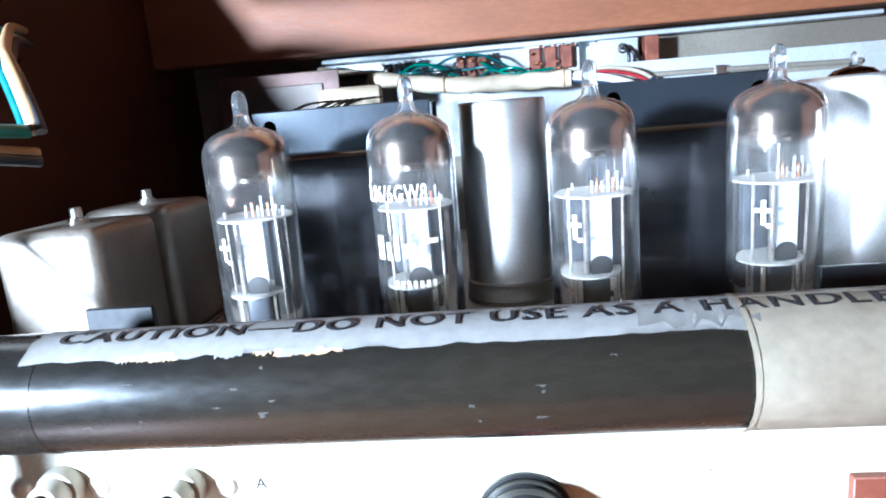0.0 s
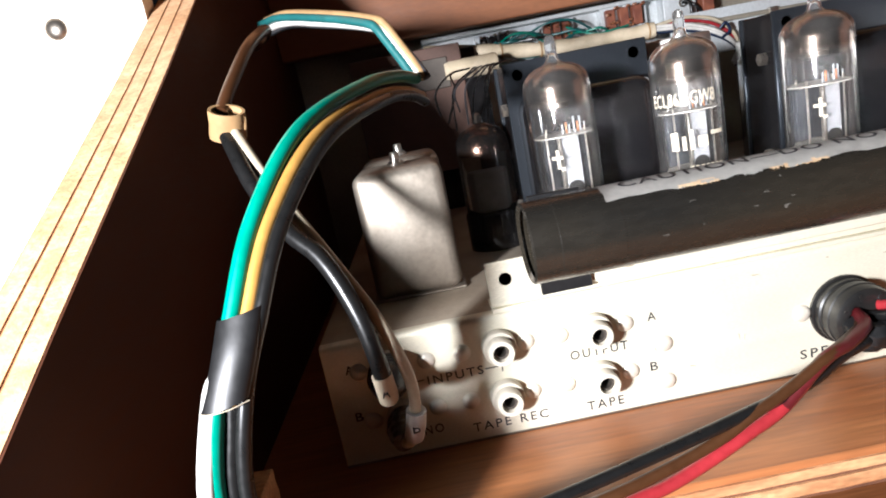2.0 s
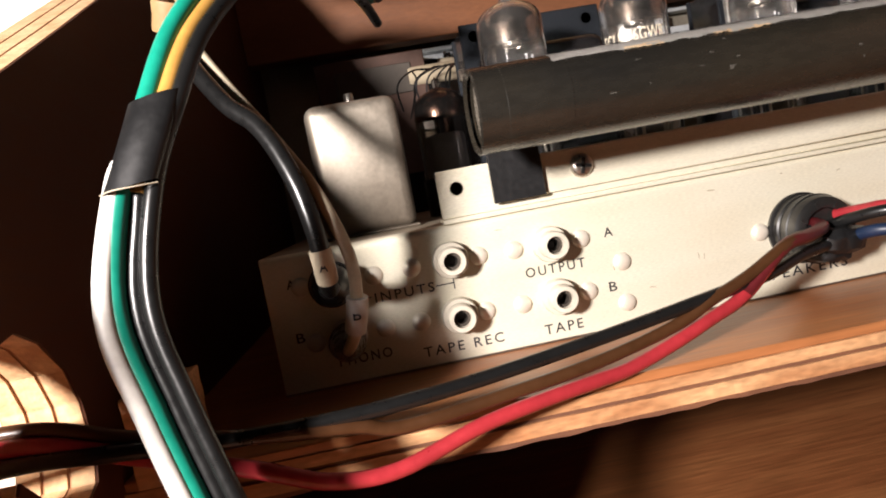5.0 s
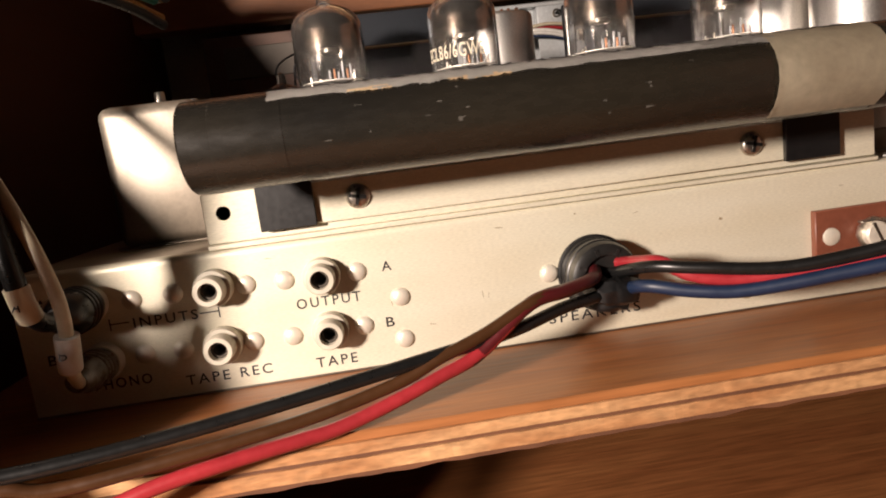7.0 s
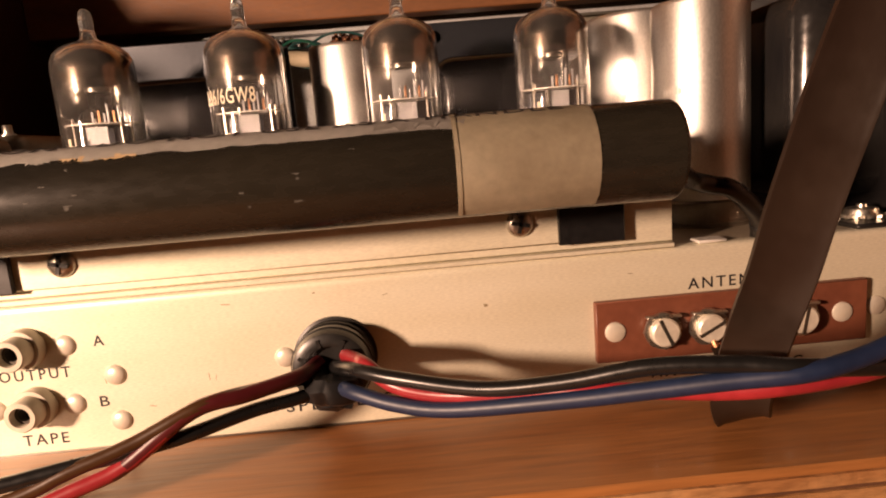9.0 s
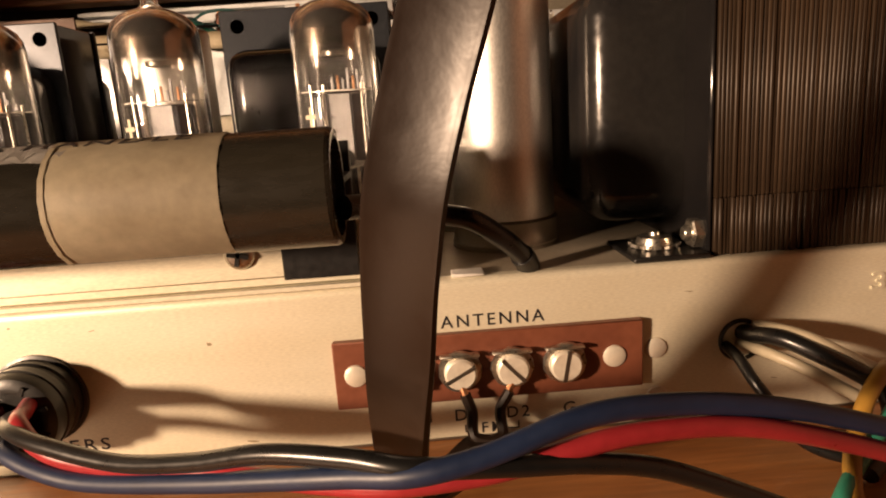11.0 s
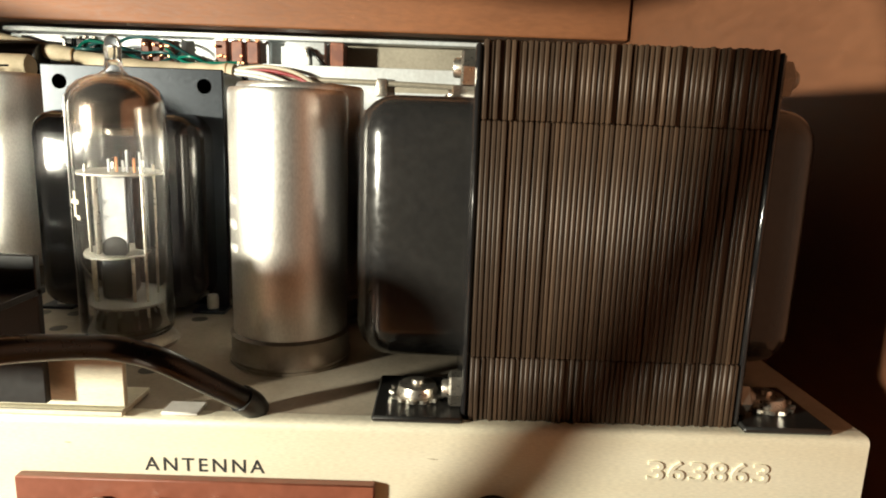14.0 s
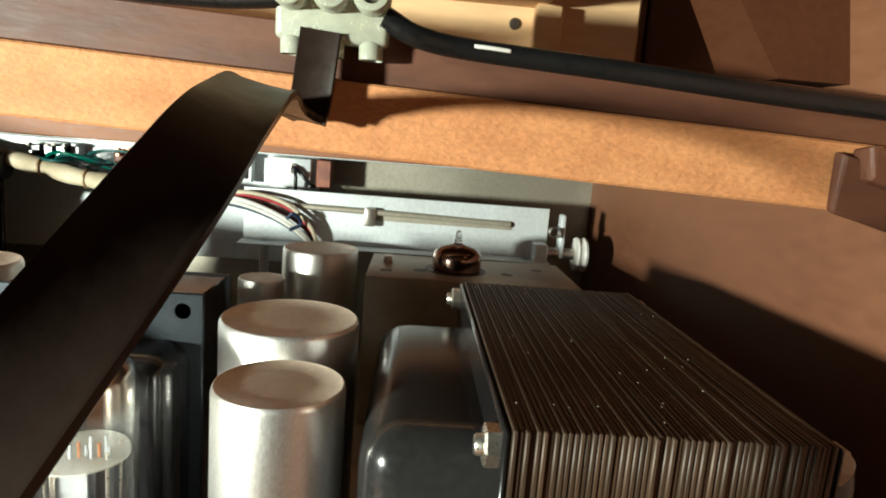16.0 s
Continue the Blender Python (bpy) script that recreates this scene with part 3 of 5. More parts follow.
def wrapped_text(text, x0, width, a0, height, r, mat):
    bm = letters(text, width, height, 0.04, 1.12)
    for v in bm.verts:
        a = radians(a0) + v.co.y / r
        rr = r + v.co.z
        v.co = Vector((x0 + v.co.x, -rr * math.cos(a), rr * math.sin(a)))
    return part("lettering", bm, mat, bar, smooth=False)


wrapped(-60, 40, 48, 128, 9.14, PAPER, "caution_label", 2.2, 3, label="grey paper caution label, torn at its edge")
rnd = random.Random(31)
for k in range(12):
    x = rnd.uniform(-46, -18)
    wrapped(x, x + rnd.uniform(1.5, 7), 46 + rnd.uniform(-1.5, 2), 50 + rnd.uniform(-1.5, 3), 9.18 + 0.012 * k, TORN if k % 3 else PAPER, "torn_edge", 2.0, 40 + k, 9, 3)
rnd = random.Random(8)
for k in range(16):
    x, a = rnd.choice((rnd.uniform(-70, -20), rnd.uniform(-45, -10), rnd.uniform(0, 36))), rnd.uniform(-25, 35)
    wrapped(x, x + rnd.uniform(0.3, 1.6), a, a + rnd.uniform(0.8, 3), 9.03, SCUFF, "scuff", 0.8, k, 3, 2)
wrapped(39.6, 63.6, -62, 200, 9.3, KRAFT, "tape_band", 0.8, 7, label="aged cream tape band")
wrapped(39.3, 40.1, -60, 190, 9.44, KRAFT, "band_rim", 0.4, 17, 4)
wrapped(26, 42, 56, 128, 9.24, PAPER, "torn_flap", 6.0, 11, 14, 5)
wrapped_text("CAUTION\u2014DO NOT USE AS A HANDLE", -56, 115, 68, 2.9, 9.32, INK)
for x0, x1 in ((-71, -57.5), (63.4, 78.4)):
    bm = lathe([(9.0, x0), (9.08, x0 + 0.1), (9.08, x1 - 0.1), (9.0, x1)], 48, axis="x")
    part("strap", bm, PAPER_TUBE, bar)
    bm = box(x0, x1, 24.6, 26.1, -20.4, 6.0, 0.2, 1)
    box(x0, x1, 8.6, 27.0, -1.0, 0.2, 0.1, 1, bm)
    part("strap_tail", bm, BLACK_TAPE, bar)
# the lead out of the tube's end
lead = thing("aerial_lead", 128, -20, 42, "thick black aerial lead curving down onto the chassis", "cable")
part("jacket", sweep([(-9, -3, 13), (-3.5, 3, 12.2), (3, 12, 9.5), (8, 14.2, 7.9), (13, 14, 6.5), (19.5, 17, 1.5), (23.2, 20.6, -2.6), (24.5, 22.5, -4.6)], 2.1), WIRE["black"], lead)
part("end_sleeve", sweep([(23.2, 20.6, -2.6), (24.5, 22.5, -4.6), (25.0, 23.6, -6.2)], 2.5, 12, 4), RUBBER, lead)


# ---- valves ----
def valve(name, x, y, z, label, group=""):
    v = thing(name, x, y, z, label, "vacuum tube", group, turn=8)
    outer = [(9.3, 3.0), (10.1, 4.2), (10.25, 8), (10.25, 54.6), (9.95, 56.8), (9.1, 58.6), (7.5, 60.1), (5.2, 61.2), (3.0, 61.8), (2.0, 62.8), (1.7, 65.0), (1.8, 67.2), (1.5, 69.2), (0.9, 70.0), (0, 70.3)]
    inner = [(0, 65.0), (1.2, 64.4), (1.5, 62.6), (2.6, 61.3), (5.0, 60.5), (7.1, 59.4), (8.6, 57.9), (9.3, 56.4), (9.55, 54.4), (9.55, 5), (9.0, 4.2), (0, 4.0)]
    g = part("glass_bulb", lathe([(0, 3.0)] + outer, 48), GLASS, v)
    g.visible_shadow = False
    g2 = part("glass_inside", lathe(inner, 48), GLASS_IN, v)
    g2.visible_shadow = False
    g2.data.flip_normals()
    part("getter_film", lathe([(0, 61.2), (2.6, 60.9), (4.9, 60.2), (6.9, 59.1), (8.4, 57.6), (9.1, 56.2), (9.35, 54.2), (9.35, 45.5)], 40), GETTER, v)
    # electrodes
    part("mica_disc", lathe([(0, 40.0), (9.0, 40.0), (9.0, 40.35), (0, 40.35)], 24), MICA, v)
    part("mica_disc", lathe([(0, 21.3), (7.2, 21.3), (7.2, 21.7), (0, 21.7)], 24, origin=(-1.4, -0.6, 0)), MICA, v)
    part("mica_disc", lathe([(0, 10.0), (8.8, 10.0), (8.8, 10.5), (0, 10.5)], 24), MICA, v)
    part("anode_plate", box(-2.9, 2.6, -5.2, -4.8, 22.4, 39.4, 0.15, 1), PLATE_GREY, v)
    part("anode_flange", box(-4.1, -3.1, -6.0, -4.4, 22.0, 39.6, 0.3, 1), STEEL, v)
    part("anode_window", lathe([(2.7, 0.25), (2.7, 0.0), (0, 0.25)], 24, axis="y", origin=(-0.2, -5.2, 23.4)), RUBBER, v)
    part("anode_plate", box(3.0, 6.6, -3.0, 2.0, 22.4, 39.4, 0.8, 2), ANODE_DARK, v)
    part("anode_plate", box(-6.4, 6.4, 2.2, 5.0, 22.4, 39.4, 1.2, 2), ANODE_DARK, v)
    part("anode_plate", box(-4.2, 2.4, -4.8, 3.6, 10.8, 21.0, 1.4, 3), ANODE_DARK, v)
    part("support_strip", box(-5.6, -4.6, -5.0, -4.5, 10.6, 21.2, 0.1, 1), STEEL, v)
    part("support_strip", box(2.8, 3.5, -5.0, -4.5, 10.6, 21.2, 0.1, 1), STEEL, v)
    for px, py in ((-6.5, -2.5), (5.6, -3.6), (6.6, 2.0), (-3.5, 5.5)):
        part("support_rod", lathe([(0, 42), (0.35, 41.8), (0.35, 4.5)], 8, origin=(px, py, 0)), STEEL, v)
    for k, (px, h) in enumerate(((-1.2, 3.0), (0.2, 3.4), (1.4, 2.6), (2.6, 5.0), (3.9, 3.2), (5.0, 4.6), (5.9, 2.8))):
        part("lead_pin", box(px - 0.28, px + 0.28, -3.4 + 0.5 * (k % 3), -2.9 + 0.5 * (k % 3), 40.35, 40.35 + h, 0.1, 1), COPPER if k % 3 == 1 else PLATE_GREY, v)
    part("getter_cup", lathe([(2.6, 48.5), (3.1, 48.7), (3.1, 49.7), (2.6, 49.9), (2.4, 49.2)], 20), DARK_STEEL, v)
    part("stem", lathe([(7.6, 4.3), (7.2, 6.5), (5.5, 7.6), (3, 8.2), (0, 8.3)], 24), GLASS_SMOKE, v)
    for k in range(9):
        a = 2 * math.pi * k / 10 + 0.3
        part("base_pin", lathe([(0, 9.9), (0.5, 9.8), (0.5, 4.4)], 8, origin=(5.6 * math.cos(a), 5.6 * math.sin(a), 0)), DARK_STEEL, v)
    part("socket", lathe([(10.9, 0.0), (10.9, 0.8), (10.2, 1.2), (9.4, 3.0), (7.0, 3.1), (0, 3.1)], 32), TIN, v)
    return v


VALVE_LABEL = "clear glass power valve with a silvery brown top"
first = valve("vacuum_tube", -10.3, 36, 35.5, VALVE_LABEL, "power valves in a row")
valves = [first]
for x, y in ((71.2, 36), (112.9, 38.4)):
    valves.append(copy_thing(first, pose(x * MM, y * MM, 35.5 * MM, 0, 0, 8)))
printed = valve("vacuum_tube", 29.3, 36, 35.5, "clear glass power valve with cream printing", "power valves in a row")


def valve_print(parent, text, x0, z0, width, height, mat=CREAM_INK, shape=None, r=10.31):
    bm = shape or letters(text, width, height, 0.03, 1.1)
    for v in bm.verts:
        a = (x0 + v.co.x) / r
        rr = r + v.co.z
        v.co = Vector((rr * math.sin(a), -rr * math.cos(a), z0 + v.co.y))
    return part("lettering" if not shape else "printed_mark", bm, mat, parent, smooth=False)


def mark(strokes):
    """Plain printed strokes (x0, x1, y0, y1), cut fine enough to follow the glass."""
    bm = bmesh.new()
    for x0, x1, y0, y1 in strokes:
        n = max(1, round((x1 - x0) / 0.8))
        for i in range(n):
            a, b = x0 + (x1 - x0) * i / n, x0 + (x1 - x0) * (i + 1) / n
            bm.faces.new([bm.verts.new(p) for p in ((a, y0, 0.03), (b, y0, 0.03), (b, y1, 0.03), (a, y1, 0.03))])
    return bm


valve_print(printed, "ECL86/6GW8", -17.2, 42.4, 20.0, 3.9)
for st in ((0, 2.4, 0, 5.6), (3.4, 4.6, 0, 4.2), (5.6, 6.8, 0, 6.0), (7.8, 10.8, 0.6, 3.8), (11.8, 16.2, 3.6, 4.8)):
    valve_print(printed, "", -11.6, 29, 0, 0, shape=mark([st]))
for i in range(7):
    valve_print(printed, "", -6.5, 22.5, 0, 0, shape=mark([(i * 1.5, i * 1.5 + 0.9, 0, 1.7)]))
for v, x in ((valves[0], -8.2), (valves[1], -9.2), (valves[2], -9.6)):
    valve_print(v, "", x, 30.5, 0, 0, shape=mark([(0, 3.4, 3.4, 4.4), (1.4, 2.4, 0.6, 6.2), (2.4, 3.6, 0, 1.0)]))

small = thing("shielded_tube", -31, 80, 35.5, "dark small valve in a black shield can", "vacuum tube")
part("shield", lathe([(11, 0), (11, 13), (10.6, 14), (10.2, 14)], 32), BLACK_ENAMEL, small)
gl = part("glass_top", lathe([(10.2, 3), (10.2, 38), (9.6, 42), (7.2, 45), (3.2, 46.8), (1.7, 47.4), (1.4, 50.5), (0, 51.6)], 28), GLASS_SMOKE, small)
gl.visible_shadow = False
part("getter_film", lathe([(9.7, 36), (9.7, 38), (9.1, 41.6), (6.8, 44.4), (3.0, 46.2), (0, 46.6)], 28), GETTER_DARK, small)
part("anode_plate", box(-5, 5, -4, 4, 14, 30, 1.5, 2), PLATE_GREY, small)


# ---- capacitor cans ----
def can(x, y, r, h, label, ring=True, z=35.5):
    c = thing("capacitor_can", x, y, z, label, "capacitor", "capacitor cans")
    part("can", lathe([(r * 0.99, 7), (r, 7.4), (r, h - 1.2), (r * 0.985, h - 0.4), (r * 0.965, h), (r * 0.95, h)], 56), ALU, c)
    part("lid", lathe([(r * 0.955, h - 0.02), (r * 0.93, h - 0.22), (r * 0.5, h - 0.18), (0, h - 0.16)], 56), ALU_TOP, c)
    if ring:
        part("clamp_ring", lathe([(r * 0.98, 0.6), (r * 1.06, 0.7), (r * 1.07, 1.4), (r * 1.04, 2), (r * 1.04, 6), (r * 1.06, 6.6), (r * 1.0, 7.2), (r * 0.97, 7.4)], 56), TIN, c)
    part("base_wafer", lathe([(r * 1.07, 0), (r * 1.07, 0.6), (0, 0.6)], 32), TIN, c)
    return c


c1 = can(152.5, 33.5, 12.6, 59.5, "tall polished aluminium capacitor can with faint white printing")
c2 = can(147.8, 67, 16.6, 62.5, "wide polished aluminium capacitor can")
can(52, 95, 14.0, 64.5, "polished aluminium capacitor can between two transformers")
can(138.5, 178, 15.5, 59.5, "aluminium capacitor can near the tuner", False)
can(121, 150, 8.5, 52, "short tarnished tin capacitor can", False)


def can_print(parent, strokes, a0, z0, r, mat=WHITE_INK):
    bm = mark(strokes)
    for v in bm.verts:
        a = a0 + v.co.x / r
        v.co = Vector(((r + 0.05) * math.sin(a), -(r + 0.05) * math.cos(a), z0 + v.co.y))
    return part("printed_mark", bm, mat, parent, smooth=False)


rnd = random.Random(4)
for row in range(4):
    for i in range(5):
        if rnd.random() < 0.85:
            can_print(c1, [(i * 1.1, i * 1.1 + rnd.uniform(0.5, 0.9), 0, rnd.uniform(1.2, 2.0))], -1.2, 20 + row * 5.2, 12.6)

# ---- power transformer ----
PX0, PX1, PY0, PY1, PZ = 192.0, 241.0, 2.5, 97.0, 67.2
power = thing("power_transformer", 216.5, 50, 35.5, "brown-black laminated power transformer with black end bells", "transformer")
count = 54
pitch = (PX1 - PX0) / count
rnd = random.Random(9)
plates = []
for kind in range(9):
    d0, d1, d2 = (rnd.uniform(-0.3, 0.3) for _ in range(3))
    bm = bmesh.new()
    for z0, z1, d in ((0.1, 12.3, d0), (12.35, 54.2, d1), (54.25, PZ, d2)):
        box(-pitch * 0.45, pitch * 0.45, -47.4 + d, 46.9, z0, z1 + (rnd.uniform(-0.12, 0.1) if z1 == PZ else 0), 0.2, 1, bm)
    plates.append(part("lamination", bm, LAMINATION, power))
for i in range(count):
    x = PX0 + pitch * (i + 0.5) - 216.5
    ob = plates[i] if i < 9 else again(plates[rnd.randrange(9)], x, 0, 0)
    ob.matrix_basis = pose((x + pitch * rnd.uniform(-0.09, 0.09)) * MM, rnd.uniform(-0.22, 0.22) * MM, 0, 0, 0, rnd.uniform(-0.06, 0.06))
part("core", box(-24.2, 24.2, -46.7, 46, 0.3, 66.95), LAMINATION, power)
for s in (-1, 1):
    bm = box(min(s * 24.6, s * 25.8), max(s * 24.6, s * 25.8), -47.3, 47, 0.4, 66.8, 0.5, 1)
    part("flange", bm, BLACK_ENAMEL, power)
    bell_out = 47.5 if s < 0 else 44.0
    bm = box(min(s * 18, s * bell_out), max(s * 18, s * bell_out), -35 if s < 0 else -33, 35, 5.5, 58.8, 7.5, 5)
    part("end_bell", bm, BELL, power, "glossy black pressed end bell")
    part("foot", box(min(s * 25.6, s * 42), max(s * 25.6, s * 42), -49.5, -30, 0.1, 1.3, 0.4, 1), RUBBER, power)
    b = part("foot_screw", lathe([(0, 4.6), (1.2, 4.6), (1.3, 3.9), (3.6, 3.6), (4.0, 2.4), (4.0, 1.4)], 24), STEEL, power)
    at(b, s * 34, -39.5, 0)
    bm = lathe([(3.7, 0.35), (4.7, 0.35), (4.7, -0.35), (3.7, -0.35), (3.7, 0.35)], 56)
    bmesh.ops.remove_doubles(bm, verts=bm.verts, dist=0.01)
    for v in bm.verts:
        rad = math.hypot(v.co.x, v.co.y)
        if rad > 4.5 and round(math.atan2(v.co.y, v.co.x) / (2 * math.pi / 56)) % 4 in (0, 1):
            v.co = Vector((v.co.x * 1.18, v.co.y * 1.18, v.co.z + 0.3))
    at(part("lock_washer", bm, STEEL, power), s * 34, -39.5, 1.7)
    for y in (-43.6, 43.4):
        for z in (4.6, 62.8):
            hexa = lathe([(0, 2.3), (2.9, 2.3), (3.3, 1.9), (3.3, 0.0)], 6, axis="x")
            if s < 0:
                moved(hexa, Matrix.Scale(-1, 4, (1, 0, 0)))
            n = at(part("bolt_nut", hexa, STEEL if s < 0 else DARK_STEEL, power), s * 25.8, y, z)
            t = lathe([(0, 3.7), (1.4, 3.6), (1.7, 3.2), (1.7, 0)], 14, axis="x")
            if s < 0:
                moved(t, Matrix.Scale(-1, 4, (1, 0, 0)))
            part("bolt_end", t, STEEL if s < 0 else DARK_STEEL, n)


# ---- output transformers ----
def output_transformer(x0, x1, y0, label):
    w = x1 - x0
    tr = thing("output_transformer", (x0 + x1) / 2, y0, 35.5, label, "transformer", "output transformers")
    bm = box(-w / 2, w / 2, 0, 1.4, 0.5, 66, 0.3, 1)
    part("flange", bm, STEEL_BLUE, tr)
    bm = box(-w / 2 + 0.8, w / 2 - 0.8, 1.5, 22, 1, 65.6, 0.3, 1)
    part("core", bm, BLACK_ENAMEL, tr)
    part("flange", box(-w / 2, w / 2, 22.1, 23.4, 0.5, 66, 0.3, 1), STEEL_BLUE, tr)
    part("end_bell", box(-w / 2 + 3.2, w / 2 - 3.2, -15, 6, 2.5, 54, 6.0, 4), BLACK_ENAMEL, tr, "glossy black pressed end bell")
    part("end_bell", box(-w / 2 + 3.2, w / 2 - 3.2, 18, 38, 2.5, 54, 6.0, 4), BLACK_ENAMEL, tr)
    for sx in (-1, 1):
        for z in (4.5, 61.5):
            part("bolt_hole", lathe([(2.0, 0.05), (2.0, 0.0), (0, 0)], 18, axis="y", origin=(sx * (w / 2 - 5), 0, z)), BORE, tr)
        part("foot_stud", lathe([(0, 4.2), (1.3, 4.0), (1.6, 3.2), (1.6, 0)], 14, origin=(sx * (w / 2 - 3.5), -3.2, 0.6)), RIVET, tr)
        part("foot", box(min(sx * (w / 2 - 8), sx * (w / 2 + 1)), max(sx * (w / 2 - 8), sx * (w / 2 + 1)), -7, 0, 0.0, 0.8, 0.2, 1), STEEL_BLUE, tr)
    for z in (14, 50):
        hexa = moved(lathe([(0, 2.2), (2.2, 2.2), (2.5, 1.8), (2.5, 0.0)], 6, axis="x"), Matrix.Scale(-1, 4, (1, 0, 0)))
        at(part("bolt_nut", hexa, STEEL, tr), -w / 2 + 0.7, 8, z)
    return tr


output_transformer(-20.5, 31.5, 69, "blue-black steel output transformer with a glossy black bell")
output_transformer(77.5, 126.3, 69, "blue-black steel output transformer with a glossy black bell")


# ---- screening cans ----
def screening_can(x, y, w, d, h, label):
    c = thing("screening_can", x, y, 35.5, label, "metal can", "screening cans")
    bm = box(-w / 2, w / 2, -d / 2, d / 2, 0, h, 3.4, 4)
    part("can", bm, TIN, c)
    part("skirt", box(-w / 2 - 0.6, w / 2 + 0.6, -d / 2 - 0.6, d / 2 + 0.6, 0, 0.9, 0.3, 1), TIN, c)
    n = part("tuning_slug", lathe([(0, 4.4), (1.3, 4.3), (1.5, 4.0), (1.6, 1.5), (2.3, 1.4), (2.4, 0)], 16, origin=(0, 0, h)), STEEL, c)
    part("collar", lathe([(2.9, 0.0), (2.9, 0.8), (2.2, 1.0)], 16, origin=(0, 0, h)), STEEL, c)
    return c


screening_can(-63.3, 46, 28, 30, 40.5, "dull tin screening can with a small slug on top")
screening_can(-62.6, 80, 28, 30, 41.5, "dull tin screening can with a small slug on top")

# dust on the transformer's top
rnd = random.Random(77)
bm = bmesh.new()
for k in range(40):
    box_x, box_y, w = rnd.uniform(-23, 23), rnd.uniform(-46, 45), rnd.uniform(0.08, 0.22)
    box(box_x, box_x + w, box_y, box_y + w * rnd.uniform(0.7, 2.2), PZ - 0.05, PZ + 0.18, 0, 1, bm)
tagged(part("dust", bm, ZINC_TOP, power, smooth=False), kind="stuff")

# vent holes in the deck
vent = at(part("vent_hole", lathe([(2.1, 0.05), (2.1, 0.02), (0, 0.02)], 18), BORE, chassis), 91, 46.3, 35.5)
for x, y in ((79.3, 58.7), (88.3, 58.7), (99.5, 39.3), (122.2, 57.2), (105.9, 21), (125, 21.3), (95, 22), (84, 30), (64, 68), (52, 55), (40, 58), (18, 20), (48, 22)):
    again(vent, x, y, 35.5)


# ---- the speaker plug and its wires ----
def cable(name, points, r, colour, label, group="", category="wire", per=8, steps=12):
    """One insulated wire; its origin is at its first point."""
    p0 = Vector(points[0])
    c = thing(name, *p0, label, category, group)
    part("jacket", sweep([Vector(p) - p0 for p in points], r, steps, per), WIRE[colour], c)
    return c


def patch(c, p0, points, r, colour, name="worn_stretch"):
    return part(name, sweep([Vector(p) - Vector(p0) for p in points], r, 12, 6), WIRE[colour], c)


plug = thing("speaker_plug", 50.5, 0, 17.0, "black moulded octal plug in the speaker socket", "plug")
part("socket_ring", lathe([(9.6, 0), (9.6, 0.8), (9.0, 1.0), (8.6, 0.8)], 40, axis="y"), RUBBER, plug)
part("shell", lathe([(8.9, 0.6), (9.0, 3.0), (8.6, 3.4), (8.6, 4.2), (8.9, 4.6), (8.8, 8.0), (8.3, 9.4), (6.8, 10.2), (5.6, 10.0), (5.4, 8.6), (0, 8.4)], 40, axis="y"), RUBBER, plug)
part("rib", lathe([(8.85, 6.0), (9.15, 6.2), (9.15, 6.9), (8.85, 7.1)], 40, axis="y"), RUBBER, plug)
for a in range(8):
    t = math.pi * a / 4 + 0.3
    part("raised_mark", box(-0.9, 0.9, -10.35, -10.0, -0.35, 0.35), RUBBER, plug).matrix_basis = pose(6.6 * math.cos(t) * MM, 0, 6.6 * math.sin(t) * MM, 0, -math.degrees(t), 0)
bm = sweep([(-4, -9, -1), (-2.5, -13.5, -2.2), (1.0, -14.5, -2.6), (4.5, -13, -3.2)], 3.4, 8, 5)
sweep([(-4, -8, -5), (-1.5, -11.5, -6.0), (3.5, -10.0, -7.0)], 2.0, 7, 4, bm)
for v in bm.verts:
    v.co += 1.0 * noise.noise_vector(v.co * 0.4)
part("tape_wrap", bm, BLACK_TAPE, plug)

L1 = [(49, -9, 15), (46, -15, 14.2), (36, -20, 14.0), (22.6, -27, 12.6), (5, -32.2, 11.4), (-14.6, -37.2, 10.0), (-36, -42.6, 8.8), (-55, -47.4, 8.3), (-71, -51.4, 8.7), (-89, -56, 10.4), (-106, -59, 13), (-118, -60, 14.5), (-131, -61, 14.5), (-150, -62, 13)]
cable("speaker_wire", L1, 1.45, "black", "black speaker wire drooping towards a hole in the side board", "speaker wires")
L2 = [(48, -9, 19), (45, -16, 18.8), (36, -23, 18.6), (27, -27.2, 18), (14.7, -30.3, 10), (5.4, -32.7, 7.1), (-5, -35.3, 4.2), (-15.7, -37.9, 1.9), (-23.2, -39.8, 1.5), (-36.3, -43.1, 1.0), (-48.9, -46.2, -0.1), (-64.8, -50.2, -3.2), (-76.8, -53.2, -1.2), (-88.2, -56.1, 4.9), (-103, -58, 11), (-118, -58.8, 16.5), (-131, -59, 17), (-150, -60, 16)]
c = cable("speaker_wire", L2, 1.5, "red", "bright red speaker wire with dark scuffs", "speaker wires")
# the stretch nearest the plug is a darker maroon
patch(c, L2[0], L2[:5] + [(10, -31.5, 8.3)], lambda u: 1.57 - 0.36 * max(0, u - 0.6), "maroon", "dark_stretch")
L3 = [(48, -8.5, 17), (45, -14, 17.4), (37, -21, 18.6), (28.7, -26.8, 18.7), (16.4, -29.9, 13.9), (5.7, -32.6, 10.9), (-3.6, -34.9, 7.9), (-22.7, -39.7, 5.2), (-46, -45.5, 4.2), (-62.8, -49.7, 4.2), (-70.8, -51.7, 6.8), (-86.1, -55.5, 9.9), (-104, -57, 14), (-118, -57, 18.5), (-131, -57, 19), (-150, -58, 18)]
cable("speaker_wire", L3, 1.35, "brown", "dusty brown speaker wire", "speaker wires")
